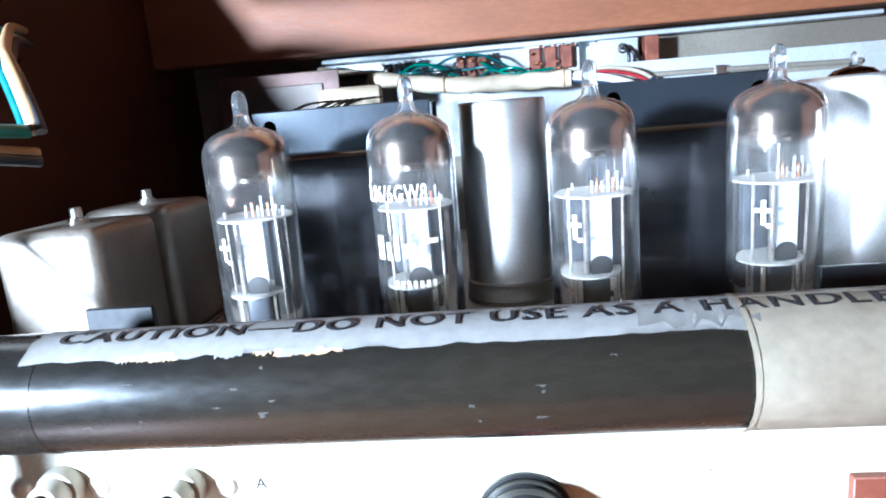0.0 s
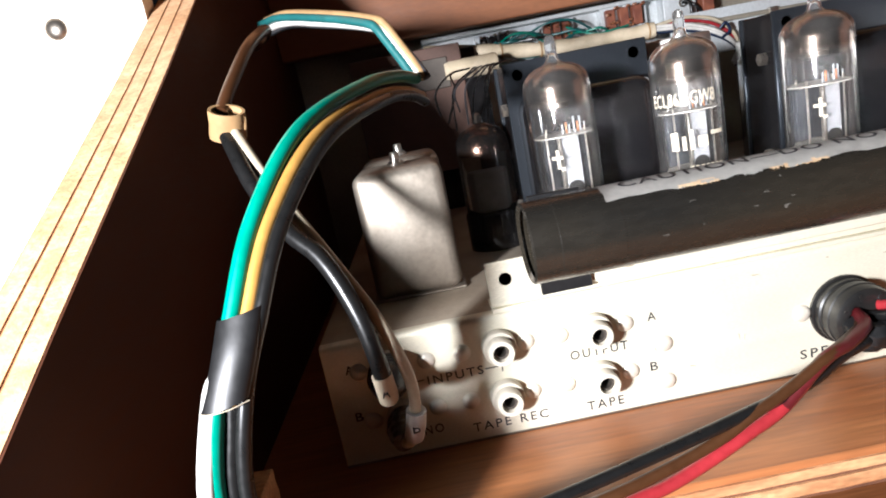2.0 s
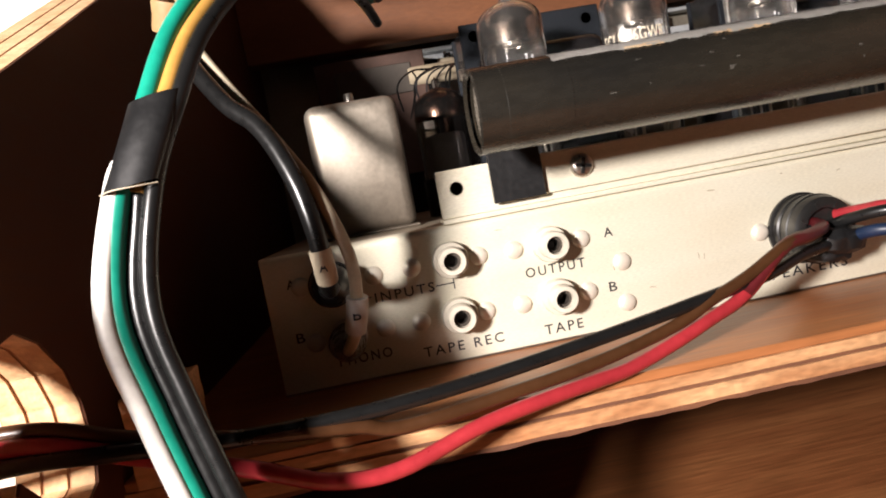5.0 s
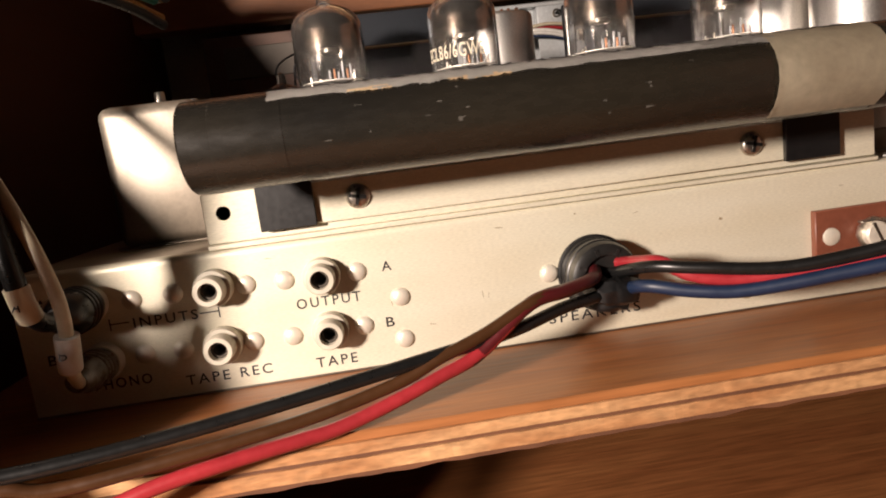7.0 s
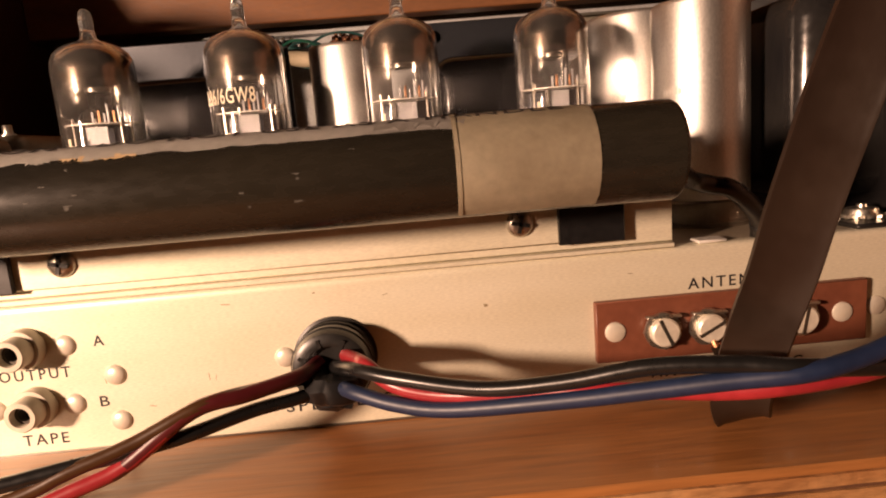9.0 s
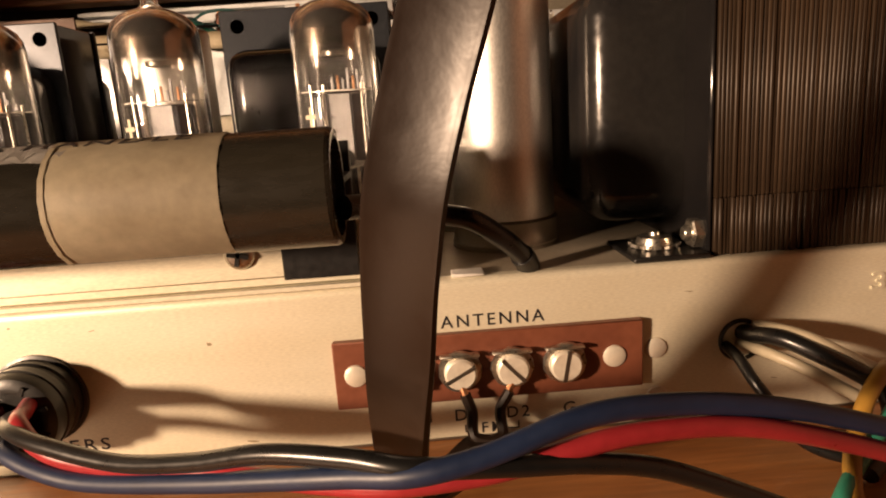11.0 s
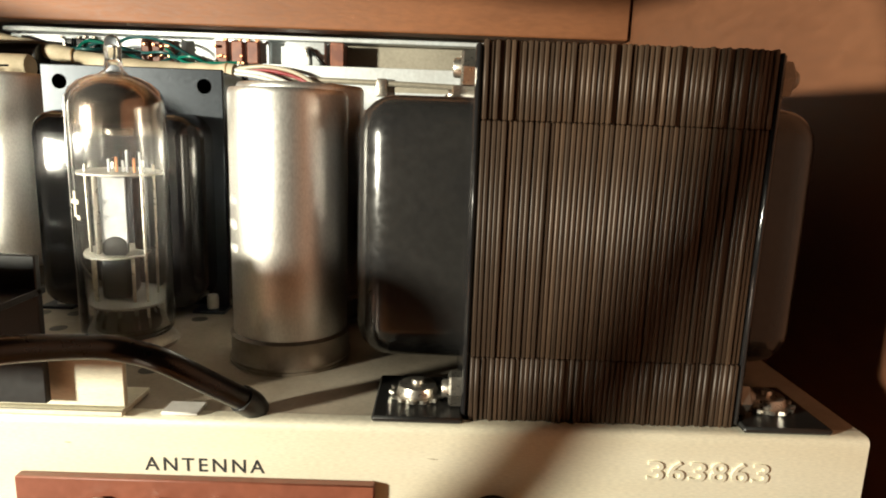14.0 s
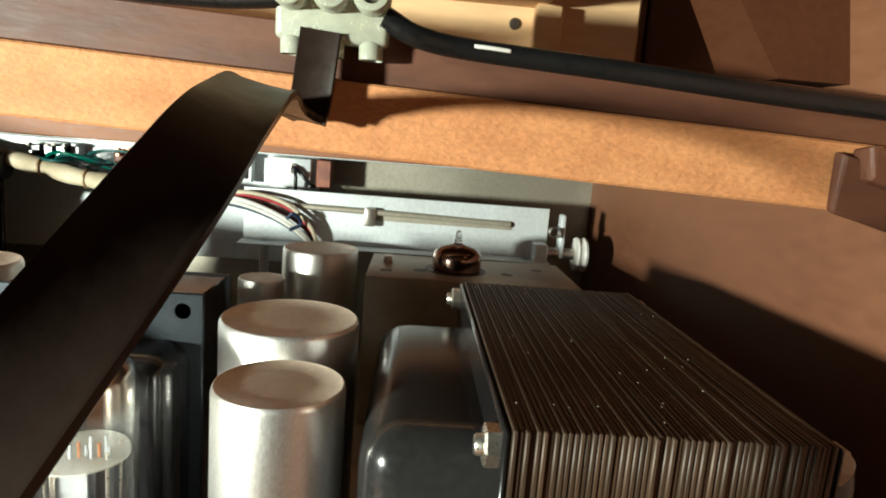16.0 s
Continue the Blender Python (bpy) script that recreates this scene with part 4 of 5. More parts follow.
R1 = [(51, -9, 17.5), (53.5, -15, 19.4), (58, -21.5, 20.8), (65.3, -26.3, 20.3), (80.7, -32.9, 19.3), (94.9, -39, 21.6), (107.5, -44.6, 25.1), (119.5, -49.6, 26.2), (128, -52.8, 26), (140.6, -52, 24.6), (151, -50, 22.8), (162, -47.6, 19.3), (178, -45, 11), (194, -43, 2), (208, -43, -8), (222, -44, -30), (226, -44, -84)]
cable("speaker_wire", R1, 1.45, "black", "glossy black speaker wire along the shelf", "speaker wires")
R2 = [(51, -9, 13), (53.5, -14, 14.6), (56, -21, 16.4), (64.8, -26.1, 15), (75.4, -30.6, 14.8), (94.7, -38.9, 18.2), (107.6, -44.5, 21.0), (119, -49.6, 23.6), (128, -53.4, 25.4), (137.5, -53, 27.0), (151.2, -50.2, 29.8), (166, -46.8, 28.4), (182.5, -43.5, 24.3), (201, -39.8, 17.5), (219, -36.2, 11.5), (238, -34, 6.5), (256, -36, 2.5), (265, -42, -4), (266, -44, -40), (266, -44, -84)]
cable("speaker_wire", R2, 1.55, "blue", "dark blue speaker wire along the shelf", "speaker wires")
R3 = [(54, -9, 20), (56.7, -15, 21), (59.5, -21, 21.5), (65.1, -25, 18.2), (75.6, -29.2, 17.0), (94.8, -37.4, 19.2), (107, -43, 20.4), (119.1, -47.6, 21.0), (127, -50.5, 22.2), (138, -50.8, 23.2), (146, -50.2, 24.6), (158.3, -48.4, 25.6), (174, -46, 23.8), (191.7, -42.4, 17.5), (206.7, -40, 11), (222, -39.5, 4), (236, -41.5, -3), (246, -44, -30), (248, -44, -84)]
c = cable("speaker_wire", R3, 1.5, "red", "red speaker wire with a pale streak along the shelf", "speaker wires")

# ---- the leads at the side board ----
def bundle_line(dx, dy=0.0, cut=None, droop=0.0):
    pts = [(-52, 20, 100), (-57, 4, 100.5), (-64.5, -15, 98.8), (-76.5, -39, 92), (-85.4, -53, 78.6), (-90.8, -61, 64.0), (-95.4, -65, 51.6), (-98.4, -67, 35.6), (-95.2, -69, 19.6), (-89, -72, -3), (-82.6, -76, -30), (-80, -80, -66), (-80, -80, -84)]
    pts = pts[:cut] if cut else pts
    return [(x + dx * min(1, 0.25 + i * 0.25), y + dy, z - (0.35 * dx + droop) * max(0, 1 - i / 5)) for i, (x, y, z) in enumerate(pts)]


cable("lead", bundle_line(0), 1.5, "green", "green lead arching down beside the chassis", "taped leads")
cable("lead", bundle_line(2.4, 0.6, 7, 4.0), 1.3, "yellow", "mustard yellow lead arching into black tape", "taped leads")
cable("lead", bundle_line(4.8, 0.0, None, 5.0), 1.3, "black", "black lead arching down beside the chassis", "taped leads")
cable("lead", [(-93, -63.5, 57.4), (-95.8, -65, 53)] + bundle_line(-1.4, -1.0)[7:], 1.5, "white", "white lead running down out of the black tape", "taped leads")
cable("lead", bundle_line(2.4, 1.2)[6:], 1.25, "black", "black lead running down out of the black tape", "taped leads")
wrap = thing("tape_wrap", -90.8, -61, 64.0, "black tape wound round a bundle of leads", "tape")
line = glide([(1.9, 0.3, 1.5), (0.2, -2.4, -4.2), (-2.6, -4.8, -11.5)], 6)
bm = bmesh.new()
rings = []
for q in line:
    rings.append([bm.verts.new(q + Vector((4.0 * math.cos(a), 2.2 * math.sin(a), 0.6 * math.cos(a)))) for a in (2 * math.pi * k / 24 for k in range(24))])
for a, b in zip(rings, rings[1:]):
    for k in range(24):
        bm.faces.new((a[k], a[(k + 1) % 24], b[(k + 1) % 24], b[k]))
part("tape", bm, BLACK_TAPE, wrap)
part("frayed_rim", sweep([(-6.6, -5.6, -12.0), (-4.4, -7.2, -11.7), (-1.4, -7.0, -11.6), (1.4, -5.2, -11.4)], 0.1, 6, 5), WIRE["cream"], wrap)


for dx, dz, colour, label in ((0, 0, "teal", "teal lead bent over behind the can"), (1.6, -2.4, "white", "white lead bent over behind the can"), (3.4, -3.6, "grey", "grey lead bent over behind the can"), (2.6, 1.0, "tan", "tan lead bent over behind the can")):
    pts = [(-104, 92, 134), (-93, 72, 131.5), (-75, 46, 124), (-63, 29, 118), (-60.2, 26, 115.6), (-58, 24.5, 111.5), (-54, 21.5, 103.5), (-52.4, 20, 99.6)]
    cable("lead", [(x + dx, y, z + dz * (1 - i / 7)) for i, (x, y, z) in enumerate(pts)], 1.25, colour, label, "bent leads", per=5)

clip = thing("cable_clip", -101, 0, 97, "tan translucent cable clip", "clip")
part("clip_body", moved(lathe([(3.9, -4.5), (4.7, -4.6), (4.8, -3.4), (4.6, 0), (4.8, 3.2), (4.7, 4.6), (3.9, 4.5)], 24), pose(1, 0, 0, 28, 14, 10) @ Matrix.Diagonal((0.92, 0.7, 0.8, 1))), WIRE["tan"], clip)
part("clip_fold", moved(box(2.6, 4.6, -1.2, 0.4, -3.4, 3.0, 0.5, 2), pose(1, 0, 0, 28, 14, 10)), WIRE["tan"], clip)
cable("lead", [(-101, 1, 100), (-98.5, 8, 107), (-95, 22, 117), (-94, 45, 124), (-100, 75, 127), (-108, 95, 127)], 1.7, "brown", "brown sheathed lead rising from a clip")

cable("phono_cable", [(-100.5, -1, 94), (-95, -11, 82), (-87.7, -19, 70.8), (-82, -23, 65.2), (-78.2, -26, 58.7), (-75, -28.5, 49.6), (-73.4, -29.4, 40.5), (-73.1, -28, 32.4), (-73.6, -22, 28), (-74, -14.5, 27)], 2.0, "black", "thick black phono cable with a cream tag", "phono cables")
cable("phono_cable", [(-98.6, -1, 95), (-93.2, -7, 84.5), (-86.8, -13, 73.8), (-79.6, -20, 62.6), (-72.4, -25, 49.6), (-68.4, -26.4, 37.6), (-67.6, -26, 29), (-69.6, -23.6, 18.5), (-72.6, -16, 12.6), (-73.2, -14, 12.4)], 1.4, "cream", "cream phono cable with a white tag", "phono cables")
for x, z, colour, lab in ((-74.5, 27, "black", "black rubber phono plug in the input jack"), (-73.5, 12.4, "cream", "smoky brown phono plug in the lower input jack")):
    p = thing("phono_plug", x, -3, z, lab, "plug", "phono plugs")
    k0 = 1.0 if colour == "black" else 0.82
    part("barrel", lathe([(5.0 * k0, 0.0), (5.2 * k0, 1.0), (5.2 * k0, 6.0), (4.8 * k0, 8.5), (3.6 * k0, 11.0), (2.4, 12.4), (0, 12.6)], 28, axis="y"), WIRE[colour] if colour == "black" else SMOKY, p)
    for k in range(3):
        part("grip_rib", lathe([(5.15 * k0, 1.8 + k * 1.6), (5.5 * k0, 2.1 + k * 1.6), (5.5 * k0, 2.6 + k * 1.6), (5.15 * k0, 2.9 + k * 1.6)], 28, axis="y"), WIRE["black"] if colour == "black" else SMOKY, p)
for pts, text, lab in (([(-73.3, -29.1, 37.0), (-73.1, -28.4, 33.4), (-73.2, -26.6, 30.2)], "A", "cream paper tag on a black cable"), ([(-67.9, -25.7, 25.4), (-68.6, -24.9, 21.8), (-69.8, -23.2, 17.9)], "B", "white paper tag on a cream cable")):
    p0 = Vector(pts[1])
    tg = thing("cable_tag", *p0, lab, "tag", "cable tags")
    part("sleeve", sweep([Vector(p) - p0 for p in pts], 2.35, 16, 5), PAPER if text == "B" else WIRE["cream"], tg)
    at(part("lettering", letters(text, 1.7, 2.2, 0.05), INK, tg, smooth=False), -0.8, -2.9, -1.0, 68, 0, 0)

# ---- cords at the far end of the panel ----
cable("cord", [(197.5, 4, 18.5), (198, -3, 19.6), (201, -9, 20.6), (206, -14, 18.6), (211.5, -16.5, 15.6), (215.5, -18, 12.4), (216, -20, 8), (212, -24, 4), (206, -28, 2)], 1.75, "black", "black cord out of the chassis hole", "cords")
cable("cord", [(199.6, 4, 19), (201, -4, 21.0), (205, -10, 20.8), (210.5, -14, 18), (215.5, -16, 15.4)], 1.5, "cream", "cream cord out of the chassis hole", "cords")
cable("cord", [(196.5, 4, 16), (198.5, -6, 17.2), (203.5, -13, 15.6), (209, -16, 12.5), (213, -17.5, 10)], 1.2, "cream", "thin cream cord out of the chassis hole", "cords")
cable("cord", [(194.6, 4, 16), (193.6, -6, 16.2), (193.8, -12, 13.6), (196.8, -15.5, 8.6), (200.5, -18, 3.4), (206, -21, 1.4), (214, -24, 1.2)], 1.2, "black", "thin black cord drooping from the chassis hole", "cords")
cable("cord", [(217, -16, 16), (214, -18.5, 15.6), (209, -22, 12.4), (204.5, -26, 7.2), (201, -31, 2.8), (197, -38.8, -1), (193, -44, -12), (190, -46, -84)], 1.5, "yellow", "mustard cord bending down over the shelf", "cords")
cable("cord", [(219, -18, 11), (212, -23, 8), (204, -28, 4), (196, -35, 1.7), (190, -41, -3), (186, -44, -20), (184, -45, -84)], 1.4, "green", "green cord dropping over the shelf edge", "cords")
cable("mains_cord", [(254.4, 2, 16.7), (254.6, -5, 16.4), (257, -11, 13.6), (262, -17, 9.4), (267, -25, 5.5), (269, -38.5, 1.5), (268, -46, -8), (267, -50, -84)], 2.1, "tan", "tan mains cord out of a black rubber bush")

# ---- the twin lead, its terminal block and the cable on the rail ----
twin = thing("twin_lead", 156, 52, 146, "flat dark brown twin-lead aerial ribbon folded over the rail", "aerial lead")
part("tab", ribbon([(-1.8, 2.0, 17), (-2.4, 1.2, 10), (-3.2, 0.6, 2), (-3.8, -0.2, -1.4)], 8.6, 1.5, [(1, 0, 0)] * 4), TWIN_LEAD, twin)
P = [(152.6, 52.2, 145.0), (150.4, 49.6, 146.0), (148.6, 44, 147.4), (149.5, 32, 149.0), (152, 14, 148.4), (153.3, 0, 145.6), (153.6, -10, 142.5), (153.6, -20, 138), (152.4, -30, 132),
     (150, -42, 123.5), (146.2, -52, 113), (141.6, -58, 100), (138.5, -58.2, 90), (135.4, -57.6, 80), (132.2, -56.4, 70), (129.5, -55, 60), (128.1, -51.8, 50), (127.2, -48.5, 40),
     (126.2, -44.5, 30), (125.6, -40.5, 20), (126, -38, 13.5), (128.6, -34, 9.4), (132, -26, 6.6), (137, -16, 4.6), (141.6, -9, 3.8)]
W = [(0.66, -0.75, 0)] * 2 + [(0.75, -0.6, 0), (0.95, -0.2, -0.1), (0.97, -0.05, -0.25), (0.93, 0, -0.35)] + [(0.85, -0.05, -0.5)] * 2 + [(0.88, -0.1, -0.42), (0.92, -0.15, -0.3), (0.95, -0.2, -0.15), (0.96, -0.22, 0)]
W += [(0.94, -0.34, 0)] * 4 + [(0.91, -0.41, 0), (0.87, -0.49, 0), (0.8, -0.6, 0), (0.7, -0.7, 0), (0.65, -0.6, 0.1), (0.75, -0.2, 0.2), (0.8, 0.3, 0), (0.9, 0.4, 0), (1, 0.2, 0)]
o = Vector((156, 52, 146))
part("ribbon", ribbon([Vector(p) - o for p in P], 10.0, 1.5, W), TWIN_LEAD, twin)
for x0, x1 in ((136.9, 138.6), (147.7, 144.4)):
    part("bared_wire", sweep([Vector((x0, -4.6, 14.6)) - o, Vector(((x0 + x1) / 2, -5.6, 12)) - o, Vector((x1, -6.4, 8)) - o, Vector((x1, -8.5, 5)) - o], 0.75, 8, 6), COPPER, twin)
    part("conductor_jacket", sweep([Vector(((x0 * 2 + x1) / 3, -5.4, 12.6)) - o, Vector((x1, -6.2, 9)) - o, Vector((x1, -8.5, 5)) - o, Vector((142, -9.5, 4)) - o], 1.15, 8, 6), TWIN_LEAD, twin)

tb = thing("terminal_block", 156, 55.6, 159, "milky plastic terminal block on the rail", "terminal block")
part("base", box(-11.5, 12, -1, 4.8, 2, 16, 1.4, 3), POLY, tb)
for k, x in enumerate((-8, 0.2, 8.4)):
    t = part("screw_tower", lathe([(3.9, -1), (3.9, 4.5), (3.5, 5.2), (2.3, 5.4), (2.1, 3.5), (0, 3.4)], 24, axis="y"), POLY, tb)
    at(t, x, -1, 11.5)
    part("screw", lathe([(0, 4.2), (1.7, 4.1), (1.9, 3.5)], 16, axis="y"), STEEL, t)
    part("wire_collar", lathe([(2.5, 0), (2.6, 3), (2.2, 3.6), (1.8, 3.4), (1.7, 2)], 20, origin=(x, 1.2, -0.8)), POLY, tb)
cable("rail_cable", [(-70, 58.4, 172), (40, 58.2, 169.4), (100, 58, 168.4), (130, 57, 168), (146, 55.5, 169)], 2.0, "black", "black cable stapled along the rail", "rail cables")
cable("rail_cable", [(167, 55.5, 167), (174, 56, 163.8), (186, 58.2, 162.4), (220, 58.4, 160.6), (255, 58.4, 158.4), (284, 58.4, 157)], 2.4, "black", "black cable stapled along the rail", "rail cables")
for x, z, r in ((190, 164.2, 3), (108, 170.2, 2), (60, 171.2, 2)):
    s = thing("staple", x, 56.0, z - 1.5, "white insulated cable staple", "staple", "staples")
    part("wire", sweep([(-3.6, 3, 0), (-3.6, 0, 0.2), (3.6, 0, -0.2), (3.6, 3, -0.3)], 0.45, 8, 3), WIRE["white"], s)
block = thing("corner_block", 278, 56, 131, "chipped reddish wooden block at the end of the rail", "wood block")
bm = box(-9, 8, -2, 1.6, 0.5, 14, 0.9, 2)
box(-5, 8, -5, 1, 9, 17, 1.2, 2, bm)
for v in bm.verts:
    v.co += 0.9 * noise.noise_vector(v.co * 0.25) + Vector((0, 0, -0.25 * v.co.x))
part("wood", bm, RED_WOOD, block, smooth=False)
part("screw", lathe([(0, 1.2), (1.6, 0.9), (1.9, 0)], 16, axis="y", origin=(4, -4.6, 13)), STEEL, block)

# boards above the rail
lid = thing("lid_frame", 150, 120, 168, "honey-coloured wooden frame above the rail", "wooden frame")
part("board", box(-170, 92, 0, 12, 2, 60, 0.8, 1), HONEY, lid)
part("ledge", box(-60, 62, -26, 0, 17, 23, 0.8, 2), HONEY, lid)
part("post", box(58, 66, -8, 0, 2, 17, 0.6, 1), HONEY, lid)
part("screw", lathe([(0, 0.8), (1.6, 0.6), (1.9, 0)], 14, axis="y", origin=(53, 0, 12)), DARK_STEEL, lid)
brace = thing("brace_board", 250, 100, 165, "dark brown slanted wooden brace", "wooden brace")
bm = prism([(-20, 0), (10, 0), (10, 50), (-8, 50)], 8, 62)
for v in bm.verts:
    if v.co.x < 30:
        v.co.x += -0.55 * v.co.z + 8
part("wood", bm, WALNUT, brace, smooth=False)

# ---- the tuner at the far side ----
tuner = thing("tuner_assembly", 40, 236, 35.5, "pale steel tuner assembly with switches and wiring", "tuner")
part("back_plate", box(-80, 88, 0, 1.4, 40, 94, 0.3, 1), PALE_STEEL, tuner)
part("top_rim", box(-80, 205, -6, 2, 94.2, 96.8, 0.4, 1), PALE_STEEL, tuner)
part("side_sheet", box(-122, -62, -46, -44.8, 22, 88, 0.4, 1), material("rusty_zinc_sheet", (0.11, 0.06, 0.042), 0.5, 0.3, (0.075, 0.042, 0.03), 40, bump=0.06), tuner)
part("slot", box(-112, -70, -47, -46.2, 66, 82, 0.3, 1), BORE, tuner)
bracket2 = thing("dial_bracket", 168, 205, 92, "pale blue steel dial bracket with a slide rod", "bracket")
part("plate", box(-69, 71, 0, 1.2, 0, 23.6, 0.2, 1), PALE_STEEL, bracket2)
part("slide_slot", box(-11, 54, -0.3, 0.0, 12.4, 16.6, 0.1, 1), OLIVE, bracket2)
part("slide_rod", sweep([(-66, -3, 17), (-11, -2.5, 16.4), (53, -1.2, 15)], 1.3, 10, 4), OLIVE, bracket2)
part("pointer_clip", box(-14, -9, -5, -0.5, 10, 18.5, 0.8, 2), STEEL, bracket2)
part("foot", box(-69, 71, -12, 0, -0.6, 0, 0.2, 1), PALE_STEEL, bracket2)
part("post", box(60, 63, -6, 0, -57, 0, 0.2, 1), PALE_STEEL, bracket2)
part("post", box(-60, -57, -6, 0, -57, 0, 0.2, 1), PALE_STEEL, bracket2)

dial = thing("dial_pulley", 252, 200, 96, "white dial pulley with cord and dark spring", "pulley")
part("wheel", lathe([(0, -1), (7.6, -1), (8, 0), (7.2, 1), (7.2, 2), (8, 3), (7.6, 4), (0, 4)], 32, axis="x"), WIRE["white"], dial)
part("arm", box(-9, -6.6, -3, 3, -2, 18, 0.6, 1), PALE_STEEL, dial)
part("spring", lathe([(2.4, 0), (2.6, 1), (2.2, 2), (2.6, 3), (2.2, 4), (2.4, 5)], 16, axis="y", origin=(-12, -2, 10)), DARK_STEEL, dial)
part("spindle", lathe([(2.5, -16), (2.5, 0)], 14, axis="x"), STEEL, dial)
part("stand", box(-20, -14, -4, 6, -60, 4, 0.6, 1), PALE_STEEL, dial)

cover = thing("coil_cover", 200, 163, 35.5, "dusty brown steel box cover with holes", "steel cover")
part("cover", box(-40, 40, -23, 22, 0, 57.5, 0.8, 2), ZINC_TOP, cover)
for x, y in ((-33, -12), (-20, -8), (14, -6), (28, 6), (-10, 14)):
    part("hole", lathe([(2.4, 57.65), (2.4, 57.55), (0, 57.55)], 16, origin=(x, y, 0)), BORE, cover)
part("tube_hole", lathe([(12, 57.7), (12, 57.56), (0, 57.56)], 28, origin=(-6, -3, 0)), BORE, cover)
part("stud", lathe([(0, 3), (1.6, 2.8), (2.0, 1.8), (2.0, 0)], 14, origin=(-33, 4, 57.5)), STEEL, cover)
short = thing("short_tube", 194.2, 160, 93.2, "small valve with a dark mirrored top", "vacuum tube")
part("mirror_top", lathe([(9.6, -0.1), (9.7, 4.5), (9.2, 7), (7, 9), (3, 10), (1.8, 10.4)], 32), GETTER_DARK, short)
gl = part("glass_tip", lathe([(1.8, 10.4), (1.3, 12.5), (1.1, 15), (0, 16)], 16), GLASS, short)
gl.visible_shadow = False


def selector(x, z, w, mat, label, seed):
    """Wafers with lugs round them, on a common spindle."""
    r2 = random.Random(seed)
    s = thing("selector_switch", x, 226, z, label, "switch", "selector switches")
    for k in range(3):
        part("wafer", box(-w / 2 + k * w / 3, -w / 2 + k * w / 3 + w / 4.2, -1.2 - k * 0.4, 3, -5.5, 5.5, 0.5, 1), mat, s)
    for k in range(14):
        lx, lz = -w / 2 + w * r2.random(), r2.choice((-5.5, -2.5, 2.5, 5.5)) + r2.uniform(-0.5, 0.5)
        part("lug", box(lx - 0.8, lx + 0.8, -4.4, -1.4, lz - 0.7, lz + 0.7, 0.25, 1), COPPER if mat is WAFER else DARK_STEEL, s)
    part("fixing_plate", box(-w / 2 - 2, w / 2 + 2, 3, 9.5, -7, 7, 0.3, 1), PALE_STEEL, s)
    return s


selector(3, 121, 18, BLACK_ENAMEL, "dark selector switch with tangled lugs", 1)
selector(41, 121.5, 17, WAFER, "brown selector switch with copper lugs", 2)
selector(82, 122.5, 24, WAFER, "large brown selector switch with copper lugs", 3)
pilot = thing("lamp_holder", 117, 226, 122, "white bracket with a black wire and a dark block", "lamp holder")
part("bracket", box(-12, 8, 0, 10, -8, 7, 0.8, 2), PALE_STEEL, pilot)
part("grommet", lathe([(2.6, 0), (2.6, 0.8), (1.6, 1.0), (1.6, 0)], 18, axis="y", origin=(0, 0, 2)), DARK_STEEL, pilot)
part("dark_block", box(11, 18, -2, 10, -6, 7, 0.5, 1), WAFER, pilot)
part("wire", sweep([(0, 0, 2), (1, -4, 2.5), (2, -6, -2), (2, -5, -10), (3, -4, -16)], 0.9, 10, 6), WIRE["black"], pilot)
part("wire", sweep([(1, 0, 2), (4, -4, 0), (8, -4, -4), (10, 0, -6)], 0.9, 10, 6), WIRE["black"], pilot)

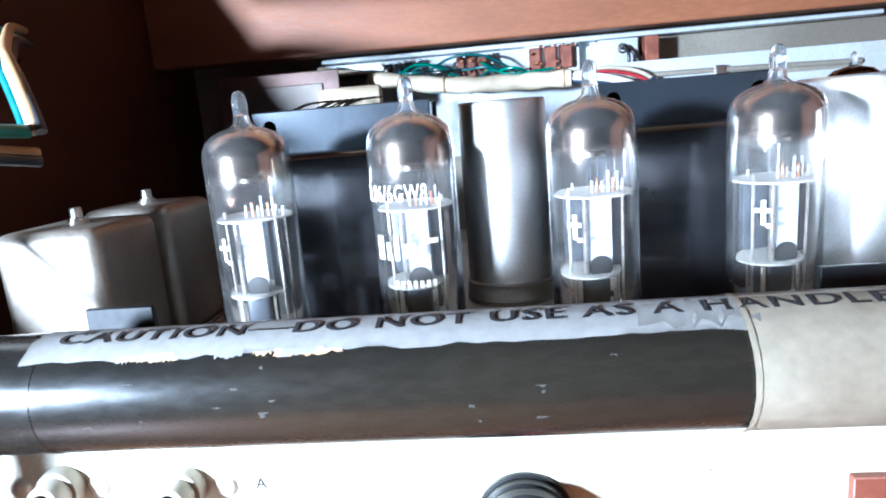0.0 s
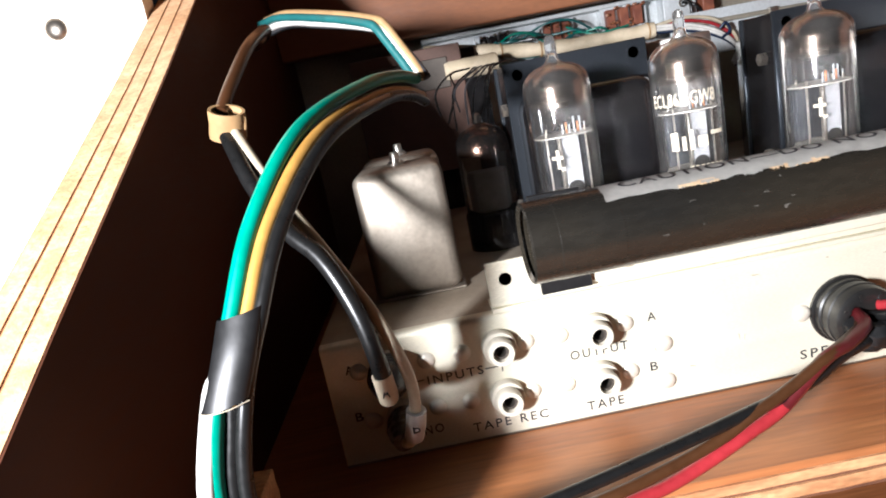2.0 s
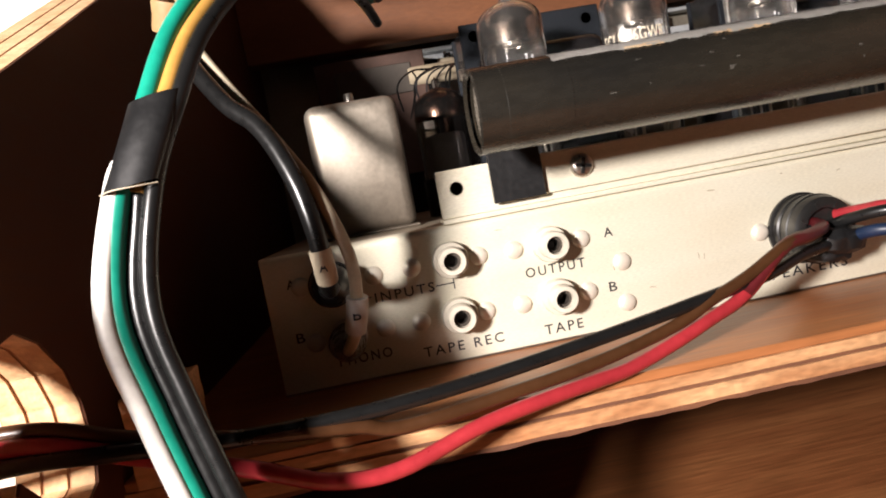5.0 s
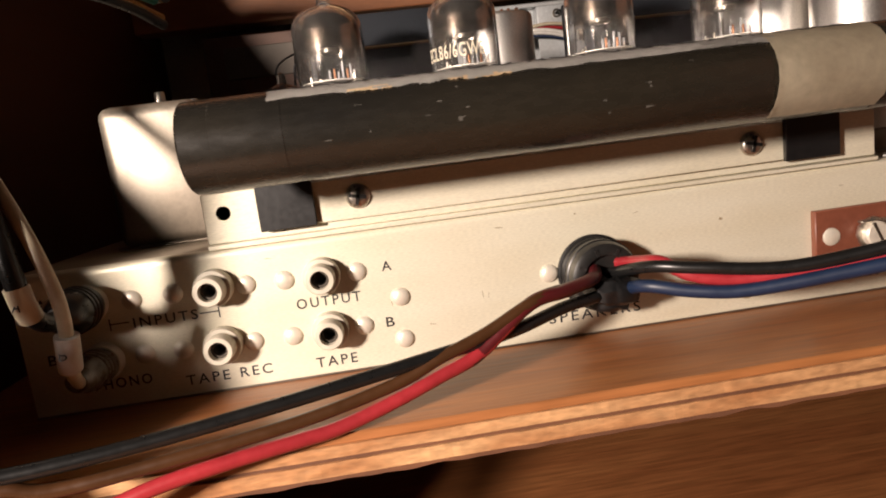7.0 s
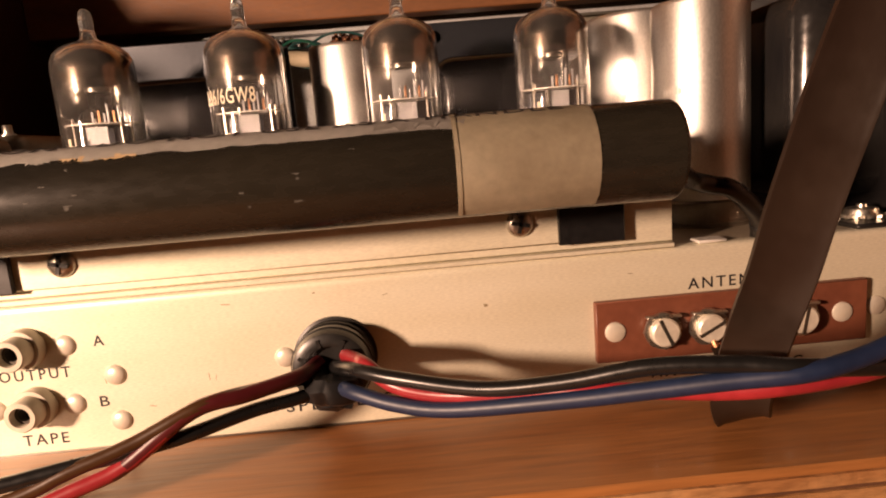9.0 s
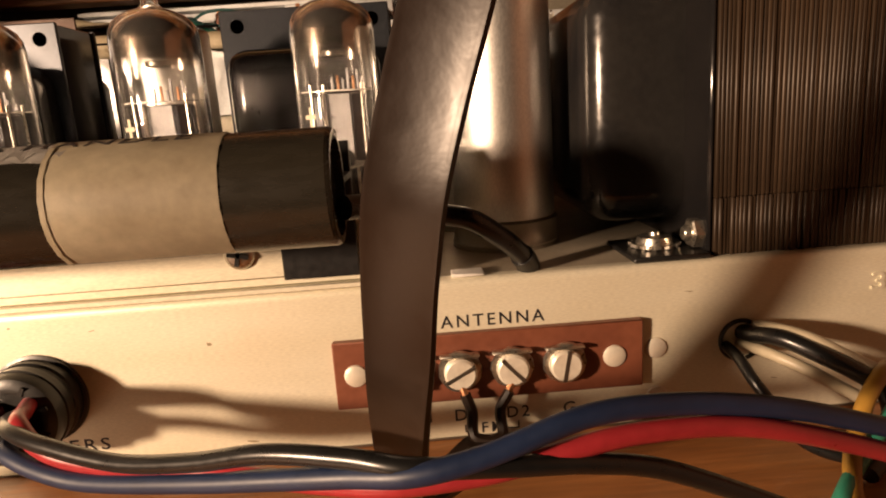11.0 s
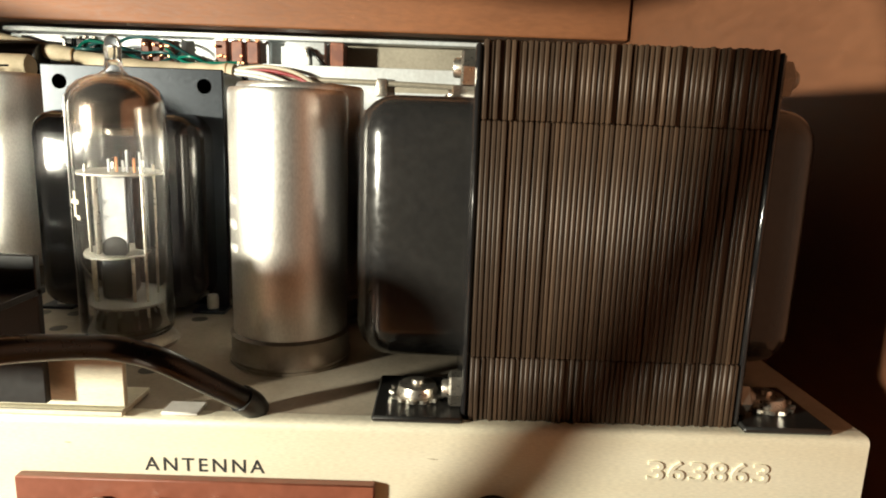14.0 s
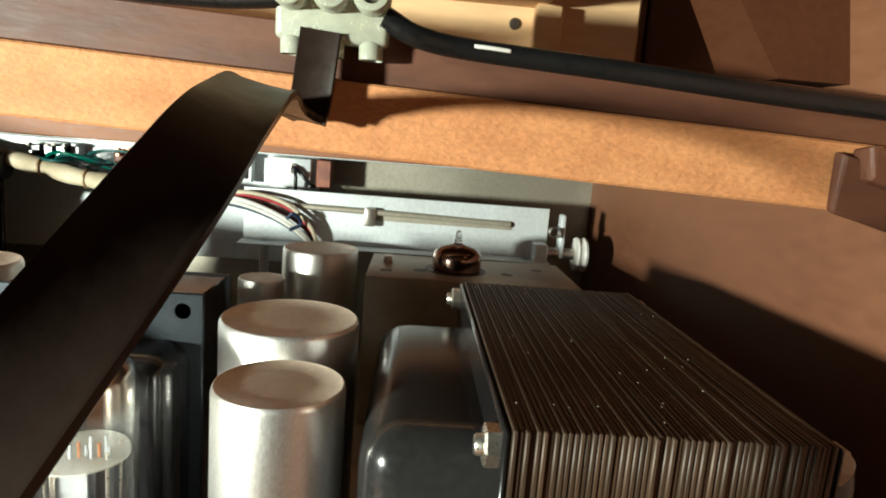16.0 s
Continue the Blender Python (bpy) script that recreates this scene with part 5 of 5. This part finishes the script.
harness = thing("wire_harness", 30, 214, 113, "cream cloth-sleeved wire harness with coloured ends", "wire harness")
o = Vector((30, 214, 113))
H1 = [(-40, 222, 124), (-10, 219, 119), (26, 213, 113), (60, 206, 111), (88, 200, 110.5)]
part("sleeve", sweep([Vector(p) - o for p in H1], lambda u: 4.0 + 0.35 * math.sin(u * 47), 18, 10), HARNESS, harness)
for p in ((4, 216.4, 116.4), (26, 213, 113), (84, 200.6, 110.6)):
    part("lacing", lathe([(3.9, -0.4), (4.55, -0.3), (4.55, 0.3), (3.9, 0.4)], 20, axis="x", origin=Vector(p) - o), WIRE["tan"], harness)
for k, colour in enumerate(("cream", "red", "maroon", "teal", "blue", "white", "white")):
    a = 2 * math.pi * k / 7
    q = Vector((0, 1.9 * math.sin(a), 1.9 * math.cos(a)))
    part("strand", sweep([Vector((88, 200, 110.5)) - o + q, Vector((104, 198, 111 - k * 0.5)) - o + q * 1.4, Vector((120, 197, 107 - k * 0.9)) - o + q * 1.5, Vector((131, 197, 98 - k)) - o + q, Vector((135 - k, 199, 84)) - o + q], 0.95, 8, 6), WIRE[colour], harness)
part("blue_tie", sweep([Vector((121, 193, 104)) - o, Vector((124, 192, 106.5)) - o, Vector((127, 194, 102)) - o, Vector((122, 193, 99)) - o], 0.8, 8, 5), WIRE["blue"], harness)

rnd = random.Random(21)
for k in range(13):
    x0 = rnd.uniform(-8, 50)
    x1 = x0 + rnd.uniform(18, 48)
    sag = rnd.uniform(-11, 9)
    cable("hookup_wire", [(x0, 224, 119 + rnd.uniform(-3, 4)), ((x0 * 2 + x1) / 3, 219 - rnd.random() * 5, 118 + sag), ((x0 + 2 * x1) / 3, 218 - rnd.random() * 5, 118 + sag * 0.9), (x1, 224, 118 + rnd.uniform(-4, 4))], 0.7, rnd.choice(("teal", "teal", "green", "grey", "black")), "thin hook-up wire looped between switches", "hook-up wires", per=6, steps=8)
roll = thing("paper_capacitor", -30, 192, 109.5, "tan paper capacitor beside a black roll", "capacitor")
part("tan_roll", lathe([(0, -2), (5, -2), (5.4, -1), (5.4, 26), (5, 27), (0, 27)], 24, axis="x"), HARNESS, roll)
part("black_roll", lathe([(0, -22), (6, -22), (6.3, -21), (6.3, 17), (6, 18), (0, 18)], 24, axis="x", origin=(0, 24, 6.5)), RUBBER, roll)
part("stand", box(-20, 20, -1, 1, -74, -5, 0.3, 1), BLACK_ENAMEL, roll)
part("stand", box(-20, 16, 23, 25, -74, 1, 0.3, 1), BLACK_ENAMEL, roll)
for k in range(9):
    x0 = -40 + k * 3.2
    cable("hookup_wire", [(x0, 160, 88 - rnd.random() * 12), (x0 + rnd.uniform(-4, 6), 150 - rnd.random() * 8, 98), (x0 + rnd.uniform(4, 12), 158, 106), (x0 + 16, 170, 108)], 0.45, rnd.choice(("teal", "black", "grey", "black")), "thin hook-up wire behind the screening cans", "hook-up wires", per=6, steps=8)
